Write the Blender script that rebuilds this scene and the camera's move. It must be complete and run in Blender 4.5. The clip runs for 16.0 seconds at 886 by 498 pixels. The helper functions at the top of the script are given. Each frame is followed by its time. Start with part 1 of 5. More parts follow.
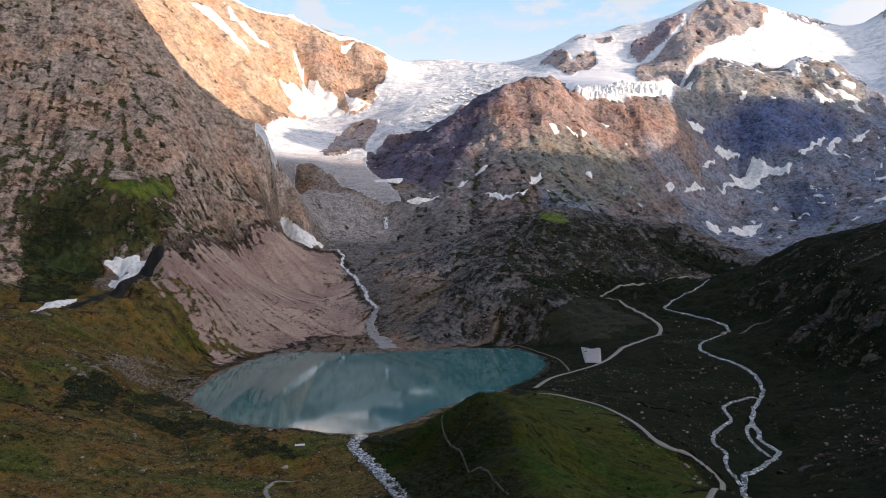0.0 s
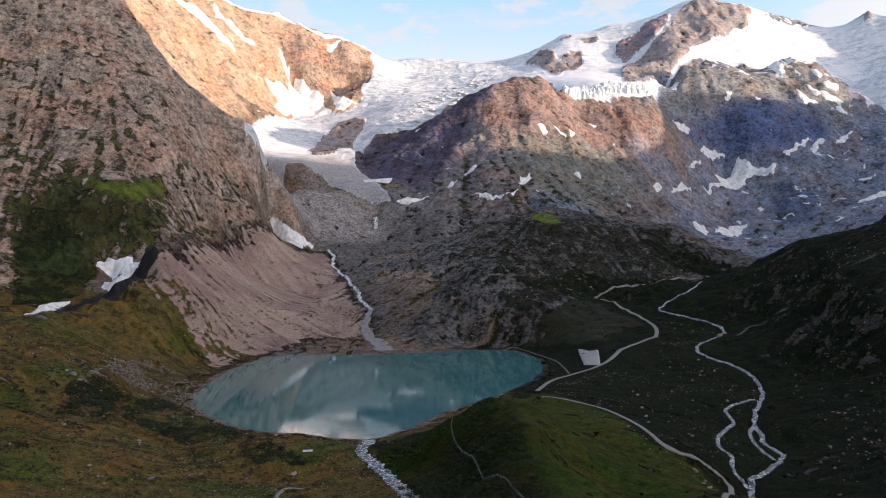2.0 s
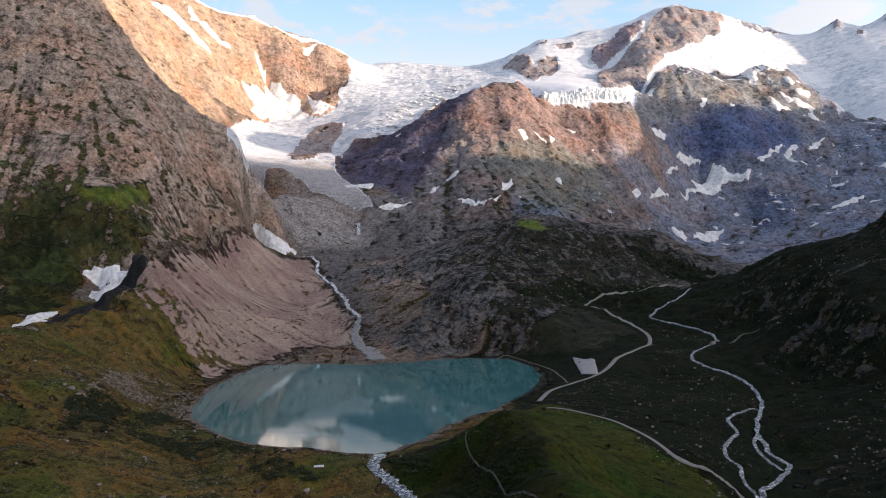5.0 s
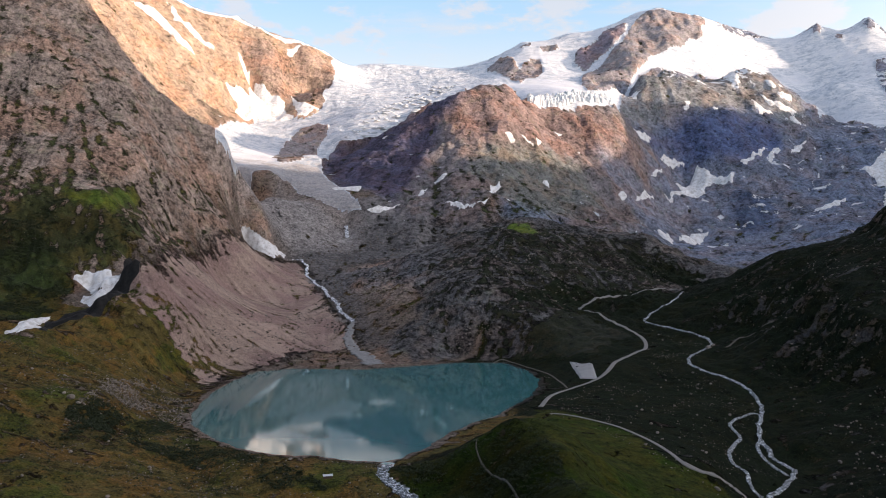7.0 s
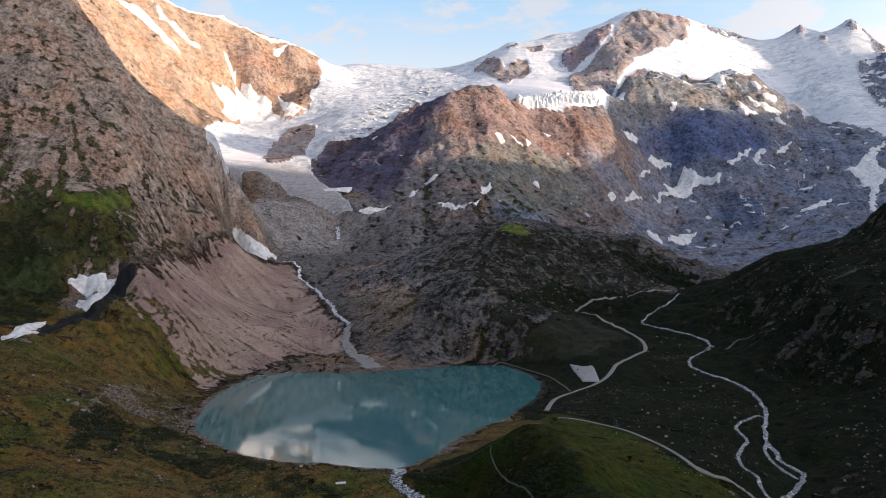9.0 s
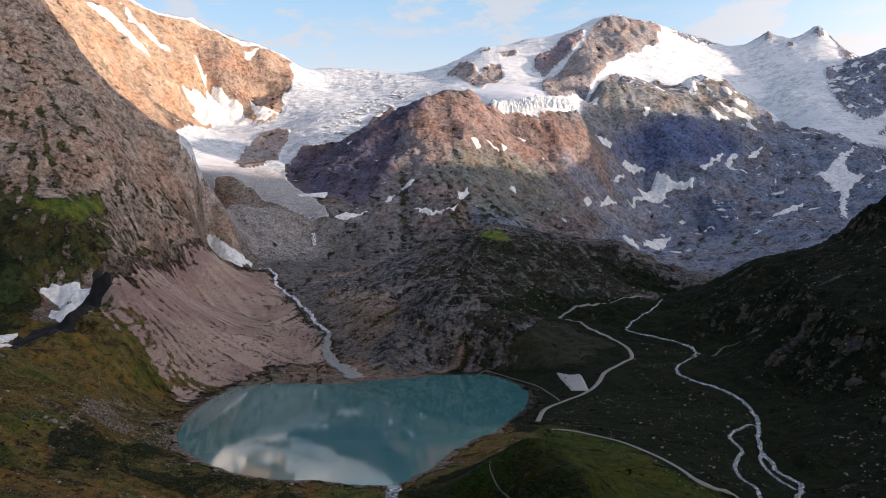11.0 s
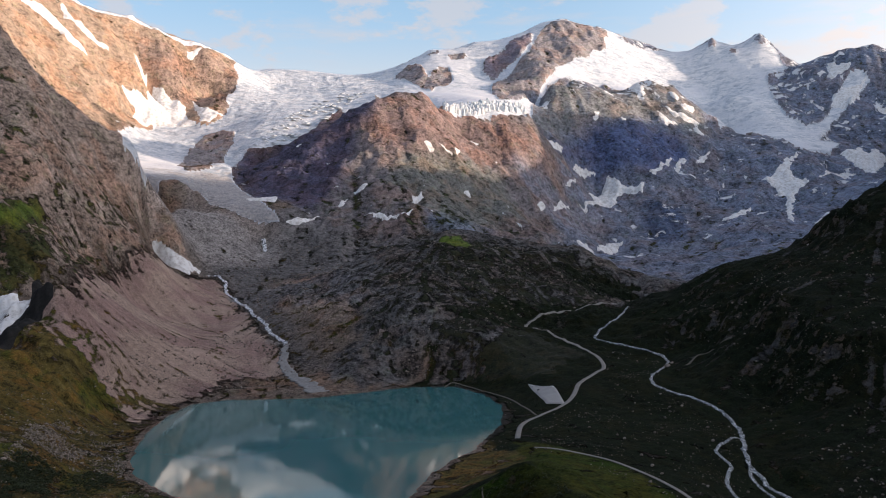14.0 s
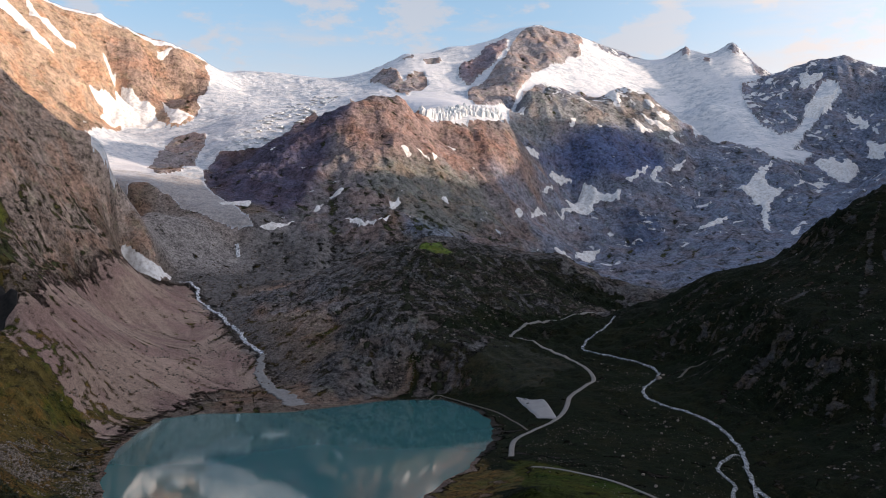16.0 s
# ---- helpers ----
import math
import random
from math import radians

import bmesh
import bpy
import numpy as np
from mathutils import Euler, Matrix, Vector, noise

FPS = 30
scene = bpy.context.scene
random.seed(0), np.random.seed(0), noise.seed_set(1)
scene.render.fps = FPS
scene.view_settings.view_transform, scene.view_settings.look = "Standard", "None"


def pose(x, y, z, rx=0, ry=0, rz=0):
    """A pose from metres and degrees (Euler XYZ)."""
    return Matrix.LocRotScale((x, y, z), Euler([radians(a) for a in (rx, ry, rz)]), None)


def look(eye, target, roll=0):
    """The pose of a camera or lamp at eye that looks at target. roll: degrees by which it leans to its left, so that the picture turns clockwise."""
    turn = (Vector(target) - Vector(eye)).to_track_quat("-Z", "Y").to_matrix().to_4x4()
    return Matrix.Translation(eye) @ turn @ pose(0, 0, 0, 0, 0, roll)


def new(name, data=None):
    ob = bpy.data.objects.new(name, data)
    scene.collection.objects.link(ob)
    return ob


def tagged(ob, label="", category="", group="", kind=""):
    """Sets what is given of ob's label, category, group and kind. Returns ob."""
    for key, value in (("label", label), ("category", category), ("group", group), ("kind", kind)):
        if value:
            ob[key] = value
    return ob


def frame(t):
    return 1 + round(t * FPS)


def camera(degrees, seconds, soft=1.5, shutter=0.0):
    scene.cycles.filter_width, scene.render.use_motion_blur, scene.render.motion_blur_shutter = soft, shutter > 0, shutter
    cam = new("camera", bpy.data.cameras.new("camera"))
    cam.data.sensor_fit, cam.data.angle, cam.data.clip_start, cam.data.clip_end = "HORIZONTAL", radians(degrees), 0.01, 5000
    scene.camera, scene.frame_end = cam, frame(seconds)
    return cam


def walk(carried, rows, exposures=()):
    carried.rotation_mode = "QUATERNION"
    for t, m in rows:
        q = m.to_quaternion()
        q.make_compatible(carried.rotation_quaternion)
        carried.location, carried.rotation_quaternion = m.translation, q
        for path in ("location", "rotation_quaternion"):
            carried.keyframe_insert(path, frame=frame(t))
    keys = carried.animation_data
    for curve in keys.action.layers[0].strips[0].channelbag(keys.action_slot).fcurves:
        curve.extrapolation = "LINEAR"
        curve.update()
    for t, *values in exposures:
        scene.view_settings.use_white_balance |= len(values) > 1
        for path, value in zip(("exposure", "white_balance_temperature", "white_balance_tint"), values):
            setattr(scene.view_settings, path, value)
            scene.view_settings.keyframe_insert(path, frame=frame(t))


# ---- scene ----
cam = camera(54.42, 16.0, soft=1.0)
# seconds, place in metres, then heading, pitch and roll in degrees
ROWS = [
    (0.0, -0.00, -0.00, 175.03, 0.000, -1.523, 0.213),
    (0.5, -5.69, 0.79, 176.28, -0.335, -1.581, 0.198),
    (1.0, -11.32, 1.49, 177.53, -0.650, -1.628, 0.155),
    (1.5, -16.91, 2.28, 178.82, -0.962, -1.650, 0.132),
    (2.0, -22.50, 3.24, 180.10, -1.283, -1.648, 0.122),
    (2.5, -28.22, 4.30, 181.37, -1.608, -1.615, 0.106),
    (3.0, -33.99, 5.43, 182.59, -1.938, -1.581, 0.097),
    (3.5, -39.61, 6.66, 183.74, -2.283, -1.556, 0.090),
    (4.0, -45.36, 7.99, 184.99, -2.640, -1.530, 0.081),
    (4.5, -51.31, 9.34, 186.18, -2.999, -1.493, 0.094),
    (5.0, -57.46, 10.74, 187.38, -3.375, -1.459, 0.072),
    (7.5, -87.37, 18.69, 192.76, -5.109, -1.373, 0.067),
    (8.0, -93.38, 20.41, 193.87, -5.418, -1.356, 0.096),
    (8.5, -99.45, 22.31, 194.92, -5.736, -1.346, 0.111),
    (9.0, -105.50, 24.59, 195.91, -6.022, -1.423, 0.120),
    (11.5, -128.17, 53.81, 200.77, -8.876, -1.083, 0.243),
    (12.0, -131.57, 61.91, 201.53, -9.609, -1.037, 0.212),
    (12.5, -135.42, 70.43, 202.19, -10.028, -1.032, 0.242),
    (13.0, -139.91, 79.50, 202.56, -10.622, -1.038, 0.343),
    (13.5, -144.78, 89.36, 202.92, -11.261, -1.016, 0.378),
    (14.0, -149.35, 99.94, 203.42, -12.011, -0.923, 0.359),
    (14.5, -153.27, 110.97, 203.86, -12.720, -0.812, 0.230),
    (15.0, -156.54, 122.23, 204.27, -13.239, -0.715, 0.122),
    (15.5, -159.21, 133.57, 204.65, -13.703, -0.625, 0.009),
    (16.0, -161.53, 144.82, 205.03, -14.067, -0.543, -0.074),
]
walk(cam, [(t, pose(x, y, z, 90 + pitch, roll, yaw)) for t, x, y, z, yaw, pitch, roll in ROWS], exposures=((0, 1.42, 6600, 13), (9, 1.33, 6560, 13), (16, 1.04, 6420, 13)))

# ---- sky and sun ----
SUN_AZ, SUN_EL = 108.0, 9.0  # degrees right of straight ahead, degrees above the horizon
GLOW, VEIL, LOW_VEIL = 5.6, (1.85, 2.85, 3.7, 1), (3.15, 3.0, 2.85, 1)
world = bpy.data.worlds.new("sky")
scene.world = world
world.use_nodes = True
wn, wl = world.node_tree.nodes, world.node_tree.links
sky = wn.new("ShaderNodeTexSky")
sky.sky_type, sky.sun_disc = "NISHITA", False
sky.sun_elevation, sky.sun_rotation, sky.altitude = radians(SUN_EL), radians(SUN_AZ), 2100
wn["Background"].inputs["Strength"].default_value = 0.12


def world_node(kind):
    return wn.new(kind)


def world_math(op, a, b=0.0, c=0.0):
    node = world_node("ShaderNodeMath")
    node.operation, node.use_clamp = op, False
    for s, v in zip(node.inputs, (a, b, c)):
        if isinstance(v, bpy.types.NodeSocket):
            wl.new(v, s)
        else:
            s.default_value = v
    return node.outputs[0]


def world_step(v, lo, hi):
    node = world_node("ShaderNodeMapRange")
    node.interpolation_type = "SMOOTHSTEP"
    node.inputs["From Min"].default_value, node.inputs["From Max"].default_value = lo, hi
    wl.new(v, node.inputs["Value"])
    return node.outputs[0]


def world_noise(scale, stretch, detail):
    mp, ns = world_node("ShaderNodeMapping"), world_node("ShaderNodeTexNoise")
    mp.inputs["Scale"].default_value = stretch
    wl.new(way.outputs["Generated"], mp.inputs["Vector"])
    wl.new(mp.outputs[0], ns.inputs["Vector"])
    ns.inputs["Scale"].default_value, ns.inputs["Detail"].default_value, ns.inputs["Roughness"].default_value = scale, detail, 0.6
    return ns.outputs["Fac"]


# thin evening veil towards the horizon, with streaks and small puffs of cloud
way = world_node("ShaderNodeTexCoord")
xyz = world_node("ShaderNodeSeparateXYZ")
wl.new(way.outputs["Generated"], xyz.inputs[0])
up = xyz.outputs[2]
veil = world_math("MULTIPLY", world_step(up, 0.55, 0.08), 0.66)
streak = world_math("MULTIPLY", world_step(world_noise(3.0, (1, 1, 6), 7), 0.52, 0.70), 0.6)
puff = world_math("MULTIPLY", world_step(world_noise(11.0, (1, 1, 2.2), 6), 0.53, 0.63), 0.6)
cloud = world_math("MINIMUM", world_math("MULTIPLY", world_math("ADD", streak, puff), world_step(up, 0.9, 0.35)), 0.9)
facing = world_node("ShaderNodeVectorMath")
# the sky glows warm and broad on the side of the low sun
sa, se = radians(SUN_AZ), radians(SUN_EL)
sun_dir = Vector((math.sin(sa) * math.cos(se), math.cos(sa) * math.cos(se), math.sin(se)))
facing.operation = "DOT_PRODUCT"
wl.new(way.outputs["Generated"], facing.inputs[0])
facing.inputs[1].default_value = sun_dir
glow = world_math("MULTIPLY", world_math("POWER", world_math("MAXIMUM", facing.outputs["Value"], 0.0), 1.6), GLOW)


def world_mix(fac, a, b, blend="MIX"):
    node = world_node("ShaderNodeMix")
    node.data_type, node.blend_type = "RGBA", blend
    for v, s in ((fac, node.inputs["Factor"]), (a, node.inputs["A"]), (b, node.inputs["B"])):
        if isinstance(v, bpy.types.NodeSocket):
            wl.new(v, s)
        else:
            s.default_value = v
    return node.outputs["Result"]


glow_rgb = world_node("ShaderNodeVectorMath")
glow_rgb.operation = "SCALE"
glow_rgb.inputs[0].default_value = (1.0, 0.82, 0.66)
wl.new(glow, glow_rgb.inputs["Scale"])
veil_rgb = world_node("ShaderNodeVectorMath")
veil_rgb.operation = "SCALE"
wl.new(world_mix(world_step(up, 0.26, 0.15), VEIL, LOW_VEIL), veil_rgb.inputs[0])
wl.new(world_math("MULTIPLY_ADD", world_step(facing.outputs["Value"], -0.95, -0.35), 0.7, 0.3), veil_rgb.inputs["Scale"])
veiled = world_mix(veil, sky.outputs[0], veil_rgb.outputs[0])
veiled = world_mix(cloud, veiled, (2.75, 2.6, 2.6, 1))
wl.new(world_mix(1.0, veiled, glow_rgb.outputs[0], "ADD"), wn["Background"].inputs["Color"])
sun = new("sun", bpy.data.lights.new("sun", "SUN"))
sun.data.energy, sun.data.angle, sun.data.color = 2.85, radians(1.0), (1.0, 0.77, 0.57)
sun.matrix_world = look((0, 0, 3000), Vector((0, 0, 3000)) - sun_dir)


# ---- materials ----
class Nodes:
    """A small helper to wire node materials."""

    def __init__(self, name):
        self.mat = bpy.data.materials.new(name)
        self.mat.use_nodes = True
        self.tree = self.mat.node_tree
        self.bsdf = self.tree.nodes["Principled BSDF"]
        self.coord = self.add("ShaderNodeTexCoord").outputs["Object"]

    def add(self, kind):
        return self.tree.nodes.new(kind)

    def attribute(self, name):
        node = self.add("ShaderNodeAttribute")
        node.attribute_name = name
        return node

    def link(self, a, b):
        if isinstance(a, bpy.types.NodeSocket):
            self.tree.links.new(a, b)
        else:
            b.default_value = a

    def math(self, op, a, b=0.0, c=0.0, clamp=False):
        node = self.add("ShaderNodeMath")
        node.operation, node.use_clamp = op, clamp
        for s, v in zip(node.inputs, (a, b, c)):
            self.link(v, s)
        return node.outputs[0]

    def noise(self, size, detail=6.0, rough=0.6, stretch=None, warp=0.0):
        v = self.coord
        if stretch:
            mp = self.add("ShaderNodeMapping")
            mp.inputs["Rotation"].default_value = stretch[1]
            mp.inputs["Scale"].default_value = stretch[0]
            self.link(v, mp.inputs["Vector"])
            v = mp.outputs[0]
        node = self.add("ShaderNodeTexNoise")
        node.inputs["Scale"].default_value, node.inputs["Detail"].default_value = 1 / size, detail
        node.inputs["Roughness"].default_value, node.inputs["Distortion"].default_value = rough, warp
        self.link(v, node.inputs["Vector"])
        return node.outputs["Fac"]

    def cells(self, size, feature="F1", out="Distance"):
        node = self.add("ShaderNodeTexVoronoi")
        node.feature = feature
        node.inputs["Scale"].default_value = 1 / size
        self.link(self.coord, node.inputs["Vector"])
        return node.outputs[out]

    def step(self, v, lo, hi):
        node = self.add("ShaderNodeMapRange")
        node.interpolation_type = "SMOOTHSTEP"
        node.inputs["From Min"].default_value, node.inputs["From Max"].default_value = lo, hi
        self.link(v, node.inputs["Value"])
        return node.outputs[0]

    def mix(self, fac, a, b, blend="MIX"):
        node = self.add("ShaderNodeMix")
        node.data_type, node.blend_type = "RGBA", blend
        self.link(fac, node.inputs["Factor"])
        for v, s in ((a, node.inputs["A"]), (b, node.inputs["B"])):
            self.link((*v, 1.0) if isinstance(v, tuple) else v, s)
        return node.outputs["Result"]

    def ramp(self, fac, stops):
        node = self.add("ShaderNodeValToRGB")
        el = node.color_ramp.elements
        while len(el) < len(stops):
            el.new(0.5)
        for e, (p, c) in zip(el, stops):
            e.position, e.color = p, (*c, 1.0)
        self.link(fac, node.inputs["Fac"])
        return node.outputs[0]

    def bump(self, height, metres, strength=1.0, normal=None):
        node = self.add("ShaderNodeBump")
        node.inputs["Distance"].default_value, node.inputs["Strength"].default_value = metres, strength
        self.link(height, node.inputs["Height"])
        if normal is not None:
            self.link(normal, node.inputs["Normal"])
        return node.outputs[0]

    def finish(self, color, rough, normal=None, **inputs):
        self.link((*color, 1.0) if isinstance(color, tuple) else color, self.bsdf.inputs["Base Color"])
        self.link(rough, self.bsdf.inputs["Roughness"])
        if normal is not None:
            self.link(normal, self.bsdf.inputs["Normal"])
        for k, v in inputs.items():
            self.link(v, self.bsdf.inputs[k.replace("_", " ")])
        return self.mat


def land_material(name, contrast=1.0, lush=False, scree=(0.335, 0.247, 0.198), relief=1.0, gloss=0.2, size=1.0, streaks=0.0):
    """Rock of the local kind, jointed and stained; where the plan says so, turf, scree, glacier rubble and old snow lie on it."""
    n = Nodes(name)
    zone = n.attribute("zone")
    sep = n.add("ShaderNodeSeparateColor")
    n.link(zone.outputs["Color"], sep.inputs[0])
    rock_tone, sward = n.attribute("rock").outputs["Color"], n.attribute("sward").outputs["Color"]
    flow = n.attribute("flow").outputs["Fac"]
    big = n.noise(170, 5, 0.6)
    mass = n.noise(52 * size, 12, 0.70, warp=0.25)
    ledges = n.noise(30 * size, 10, 0.72, stretch=((1, 1, 2.6), (0.0, 0.32, 0.3)))
    grain = n.noise(8 * size, 8, 0.74)
    fine = n.noise(2.8 * size, 5, 0.72)
    shift = n.add("ShaderNodeTexNoise")
    shift.inputs["Scale"].default_value, shift.inputs["Detail"].default_value = 1 / 11, 4
    n.link(n.coord, shift.inputs["Vector"])
    bent = n.add("ShaderNodeVectorMath")
    bent.operation = "MULTIPLY_ADD"
    n.link(shift.outputs["Color"], bent.inputs[0])
    bent.inputs[1].default_value = (9, 9, 9)
    n.link(n.coord, bent.inputs[2])
    block = n.add("ShaderNodeTexVoronoi")
    block.inputs["Scale"].default_value = 1 / (7.5 * size)
    n.link(bent.outputs[0], block.inputs["Vector"])
    facet = n.add("ShaderNodeSeparateColor")
    n.link(block.outputs["Color"], facet.inputs[0])

    def about(v, k):
        return n.math("MULTIPLY", n.math("SUBTRACT", v, 0.5), k)

    def total(*terms):
        out = terms[0]
        for t in terms[1:]:
            out = n.math("ADD", out, t)
        return out

    def scaled(color, by):
        node = n.add("ShaderNodeVectorMath")
        node.operation = "SCALE"
        n.link(color, node.inputs[0])
        n.link(by, node.inputs["Scale"])
        return node.outputs[0]

    def within(v, lo, hi):
        return n.math("MINIMUM", n.math("MAXIMUM", v, lo), hi)

    c = contrast
    value = total(1.0, about(mass, 2.6 * c), about(ledges, 1.2 * c), about(grain, 3.8 * c), about(fine, 2.0 * c), about(facet.outputs[0], 0.4 * c), about(flow, 0.25 * c))
    rock = scaled(rock_tone, within(value, 0.16, 2.3))
    rock = n.mix(n.step(n.noise(95, 7, 0.65), 0.47, 0.60), rock, n.mix(1.0, rock, (1.14, 0.96, 0.86), "MULTIPLY"))
    rock = n.mix(n.math("MULTIPLY", n.step(n.noise(28, 8, 0.7), 0.52, 0.64), 0.6), rock, n.mix(1.0, rock, (0.86, 1.0, 0.82), "MULTIPLY"))
    # dark clefts and pale fresh scars
    rock = n.mix(n.math("MULTIPLY", n.step(total(grain, about(ledges, 0.8)), 0.43, 0.33), 0.25 + 0.3 * c), rock, scaled(rock_tone, 0.25))
    rock = n.mix(n.math("MULTIPLY", n.step(total(fine, about(mass, 0.7)), 0.60, 0.72), 0.6), rock, scaled(rock_tone, 1.9))
    spread = total(about(mass, 1.5), about(grain, 0.9))
    # scree: runs of coarse and fine, single blocks
    sv = total(1.0, about(flow, 0.75), about(fine, 2.8), about(grain, 1.1), about(big, 0.9))
    sc = scaled(n.mix(n.step(n.noise(75, 6, 0.6), 0.44, 0.62), scree, (0.265, 0.178, 0.155)), within(sv, 0.3, 1.9))
    sc = n.mix(n.math("MULTIPLY", n.step(fine, 0.36, 0.30), 0.7), sc, tuple(x * 0.3 for x in scree))
    gmask = n.step(total(sep.outputs["Green"], n.math("MULTIPLY", spread, 0.8), about(flow, 0.5)), 0.34, 0.60)
    col = n.mix(gmask, rock, sc)
    dv = total(1.0, about(mass, 2.2), about(grain, 3.4), about(fine, 2.4), about(facet.outputs[0], 0.6))
    db = scaled(rock_tone, within(dv, 0.2, 2.1))
    bmask = n.step(total(sep.outputs["Blue"], n.math("MULTIPLY", spread, 0.8)), 0.42, 0.58)
    col = n.mix(bmask, col, db)
    # turf, thin on steep ground, on ledges and between the runs of scree
    geo = n.add("ShaderNodeNewGeometry")
    nz = n.add("ShaderNodeSeparateXYZ")
    n.link(geo.outputs["Normal"], nz.inputs[0])
    flat = n.step(nz.outputs[2], 0.35, 0.9)
    turf_noise = n.noise(30, 10, 0.72, stretch=((1, 1, 1.7), (0.0, 0.25, 0.2)), warp=0.3)
    tmask = total(n.math("MULTIPLY", sep.outputs["Red"], 0.9), about(turf_noise, 2.4), n.math("MULTIPLY", n.math("SUBTRACT", flat, 0.6), 0.3), about(flow, -1.0), about(grain, 0.9))
    tmask = n.step(tmask, 0.38, 0.58)
    tuft = n.noise(3.2 * size, 6, 0.75)
    patchy = n.noise(17 * size, 9, 0.72)
    meadow = n.noise(62 * size, 7, 0.62)
    tv = total(1.0, about(big, 1.0), about(patchy, 3.0), about(tuft, 4.0), about(flow, streaks))
    turf = scaled(sward, within(tv, 0.25, 1.9))
    turf = n.mix(n.step(total(meadow, about(patchy, 0.6)), 0.48, 0.60), turf, n.mix(1.0, turf, (1.34, 1.02, 0.92), "MULTIPLY"))
    turf = n.mix(n.math("MULTIPLY", n.step(total(patchy, about(tuft, 0.5)), 0.43, 0.36), 0.75), turf, scaled(sward, 0.24))
    if lush:
        turf = n.mix(n.math("MULTIPLY", n.step(n.noise(70, 8, 0.66), 0.49, 0.60), 0.85), turf, n.mix(1.0, turf, (0.62, 1.0, 0.55), "MULTIPLY"))
    turf = n.mix(n.math("MULTIPLY", n.step(tuft, 0.62, 0.68), 0.6), turf, scaled(rock_tone, 1.3))
    col = n.mix(tmask, col, turf)
    # old snow in the hollows of the heights
    snow = total(zone.outputs["Alpha"], about(n.noise(60, 8, 0.62, warp=0.7), 2.6))
    smask = n.step(snow, 0.56, 0.60)
    col = n.mix(smask, col, (0.72, 0.74, 0.77))
    height = total(n.math("MULTIPLY", mass, 9.0), n.math("MULTIPLY", ledges, 4.5), n.math("MULTIPLY", grain, 3.0))
    rocky = n.math("SUBTRACT", 1.0, n.math("MULTIPLY", tmask, 0.75))
    rocky = n.math("MULTIPLY", rocky, n.math("SUBTRACT", 1.0, n.math("MULTIPLY", gmask, 0.85)))
    rocky = n.math("MULTIPLY", rocky, n.math("SUBTRACT", 1.0, n.math("MULTIPLY", smask, 0.9)))
    nrm = n.bump(n.math("MULTIPLY", height, rocky), relief, 1.0)
    nrm = n.bump(total(n.math("MULTIPLY", tuft, 0.7), n.math("MULTIPLY", fine, 0.8), n.math("MULTIPLY", n.math("MULTIPLY", facet.outputs[1], 1.6), rocky)), 1.0, 0.8, nrm)
    return n.finish(col, 0.9, nrm, Specular_IOR_Level=gloss)


def ice_material(name, rubble):
    """Glacier ice and firn, with blue-grey crevasses across the flow and dirt bands."""
    n = Nodes(name)
    zone = n.attribute("zone")
    sep = n.add("ShaderNodeSeparateColor")
    n.link(zone.outputs["Color"], sep.inputs[0])
    soft = n.noise(150, 8, 0.6)
    crev = n.noise(30, 10, 0.74, stretch=((0.55, 1.3, 1.3), (0, 0, 0.35)), warp=0.5)
    cleft = n.noise(13, 7, 0.7, stretch=((0.45, 1.5, 1.5), (0, 0, 0.15)), warp=0.8)
    bands = n.noise(60, 8, 0.68, stretch=((0.3, 1.5, 2.6), (0, 0, 0.2)), warp=0.6)
    fine = n.noise(6, 6, 0.72)
    firn = n.ramp(soft, [(0.36, (0.72, 0.74, 0.79)), (0.5, (0.82, 0.83, 0.855)), (0.62, (0.87, 0.87, 0.875))])
    firn = n.mix(n.math("MULTIPLY", n.step(bands, 0.54, 0.68), 0.45), firn, (0.60, 0.64, 0.71))
    bare = n.ramp(crev, [(0.36, (0.33, 0.39, 0.46)), (0.46, (0.56, 0.61, 0.67)), (0.56, (0.78, 0.79, 0.81))])
    bare = n.mix(n.math("MULTIPLY", n.step(cleft, 0.47, 0.37), 0.75), bare, (0.24, 0.31, 0.39))
    steep = n.math("ADD", sep.outputs["Red"], n.math("MULTIPLY", n.math("SUBTRACT", soft, 0.5), 1.2))
    col = n.mix(n.step(steep, 0.15, 0.5), firn, bare)
    dirt = n.math("ADD", sep.outputs["Green"], n.math("MULTIPLY", n.math("SUBTRACT", crev, 0.5), 1.3))
    col = n.mix(n.math("MULTIPLY", n.step(dirt, 0.35, 0.8), 0.85), col, n.mix(n.step(fine, 0.4, 0.6), rubble, tuple(c * 1.9 for c in rubble)))
    col = n.mix(n.math("MULTIPLY", n.step(fine, 0.55, 0.38), 0.2), col, (0.40, 0.43, 0.48))
    cmask = n.math("ADD", n.math("MULTIPLY", sep.outputs["Red"], 1.1), 0.04)
    relief = n.math("ADD", n.math("MULTIPLY", crev, 6.0), n.math("ADD", n.math("MULTIPLY", fine, 1.2), n.math("MULTIPLY", cleft, 4.0)))
    nrm = n.bump(n.math("MULTIPLY", relief, cmask), 0.6, 1.0)
    return n.finish(col, 0.65, nrm, Specular_IOR_Level=0.3)


def snow_material():
    n = Nodes("old_snow")
    dirt = n.noise(9, 7, 0.65)
    col = n.ramp(dirt, [(0.40, (0.60, 0.58, 0.56)), (0.5, (0.78, 0.77, 0.76)), (0.6, (0.84, 0.84, 0.84))])
    return n.finish(col, 0.7, n.bump(n.noise(3, 5, 0.6), 0.6, 0.6), Specular_IOR_Level=0.25)


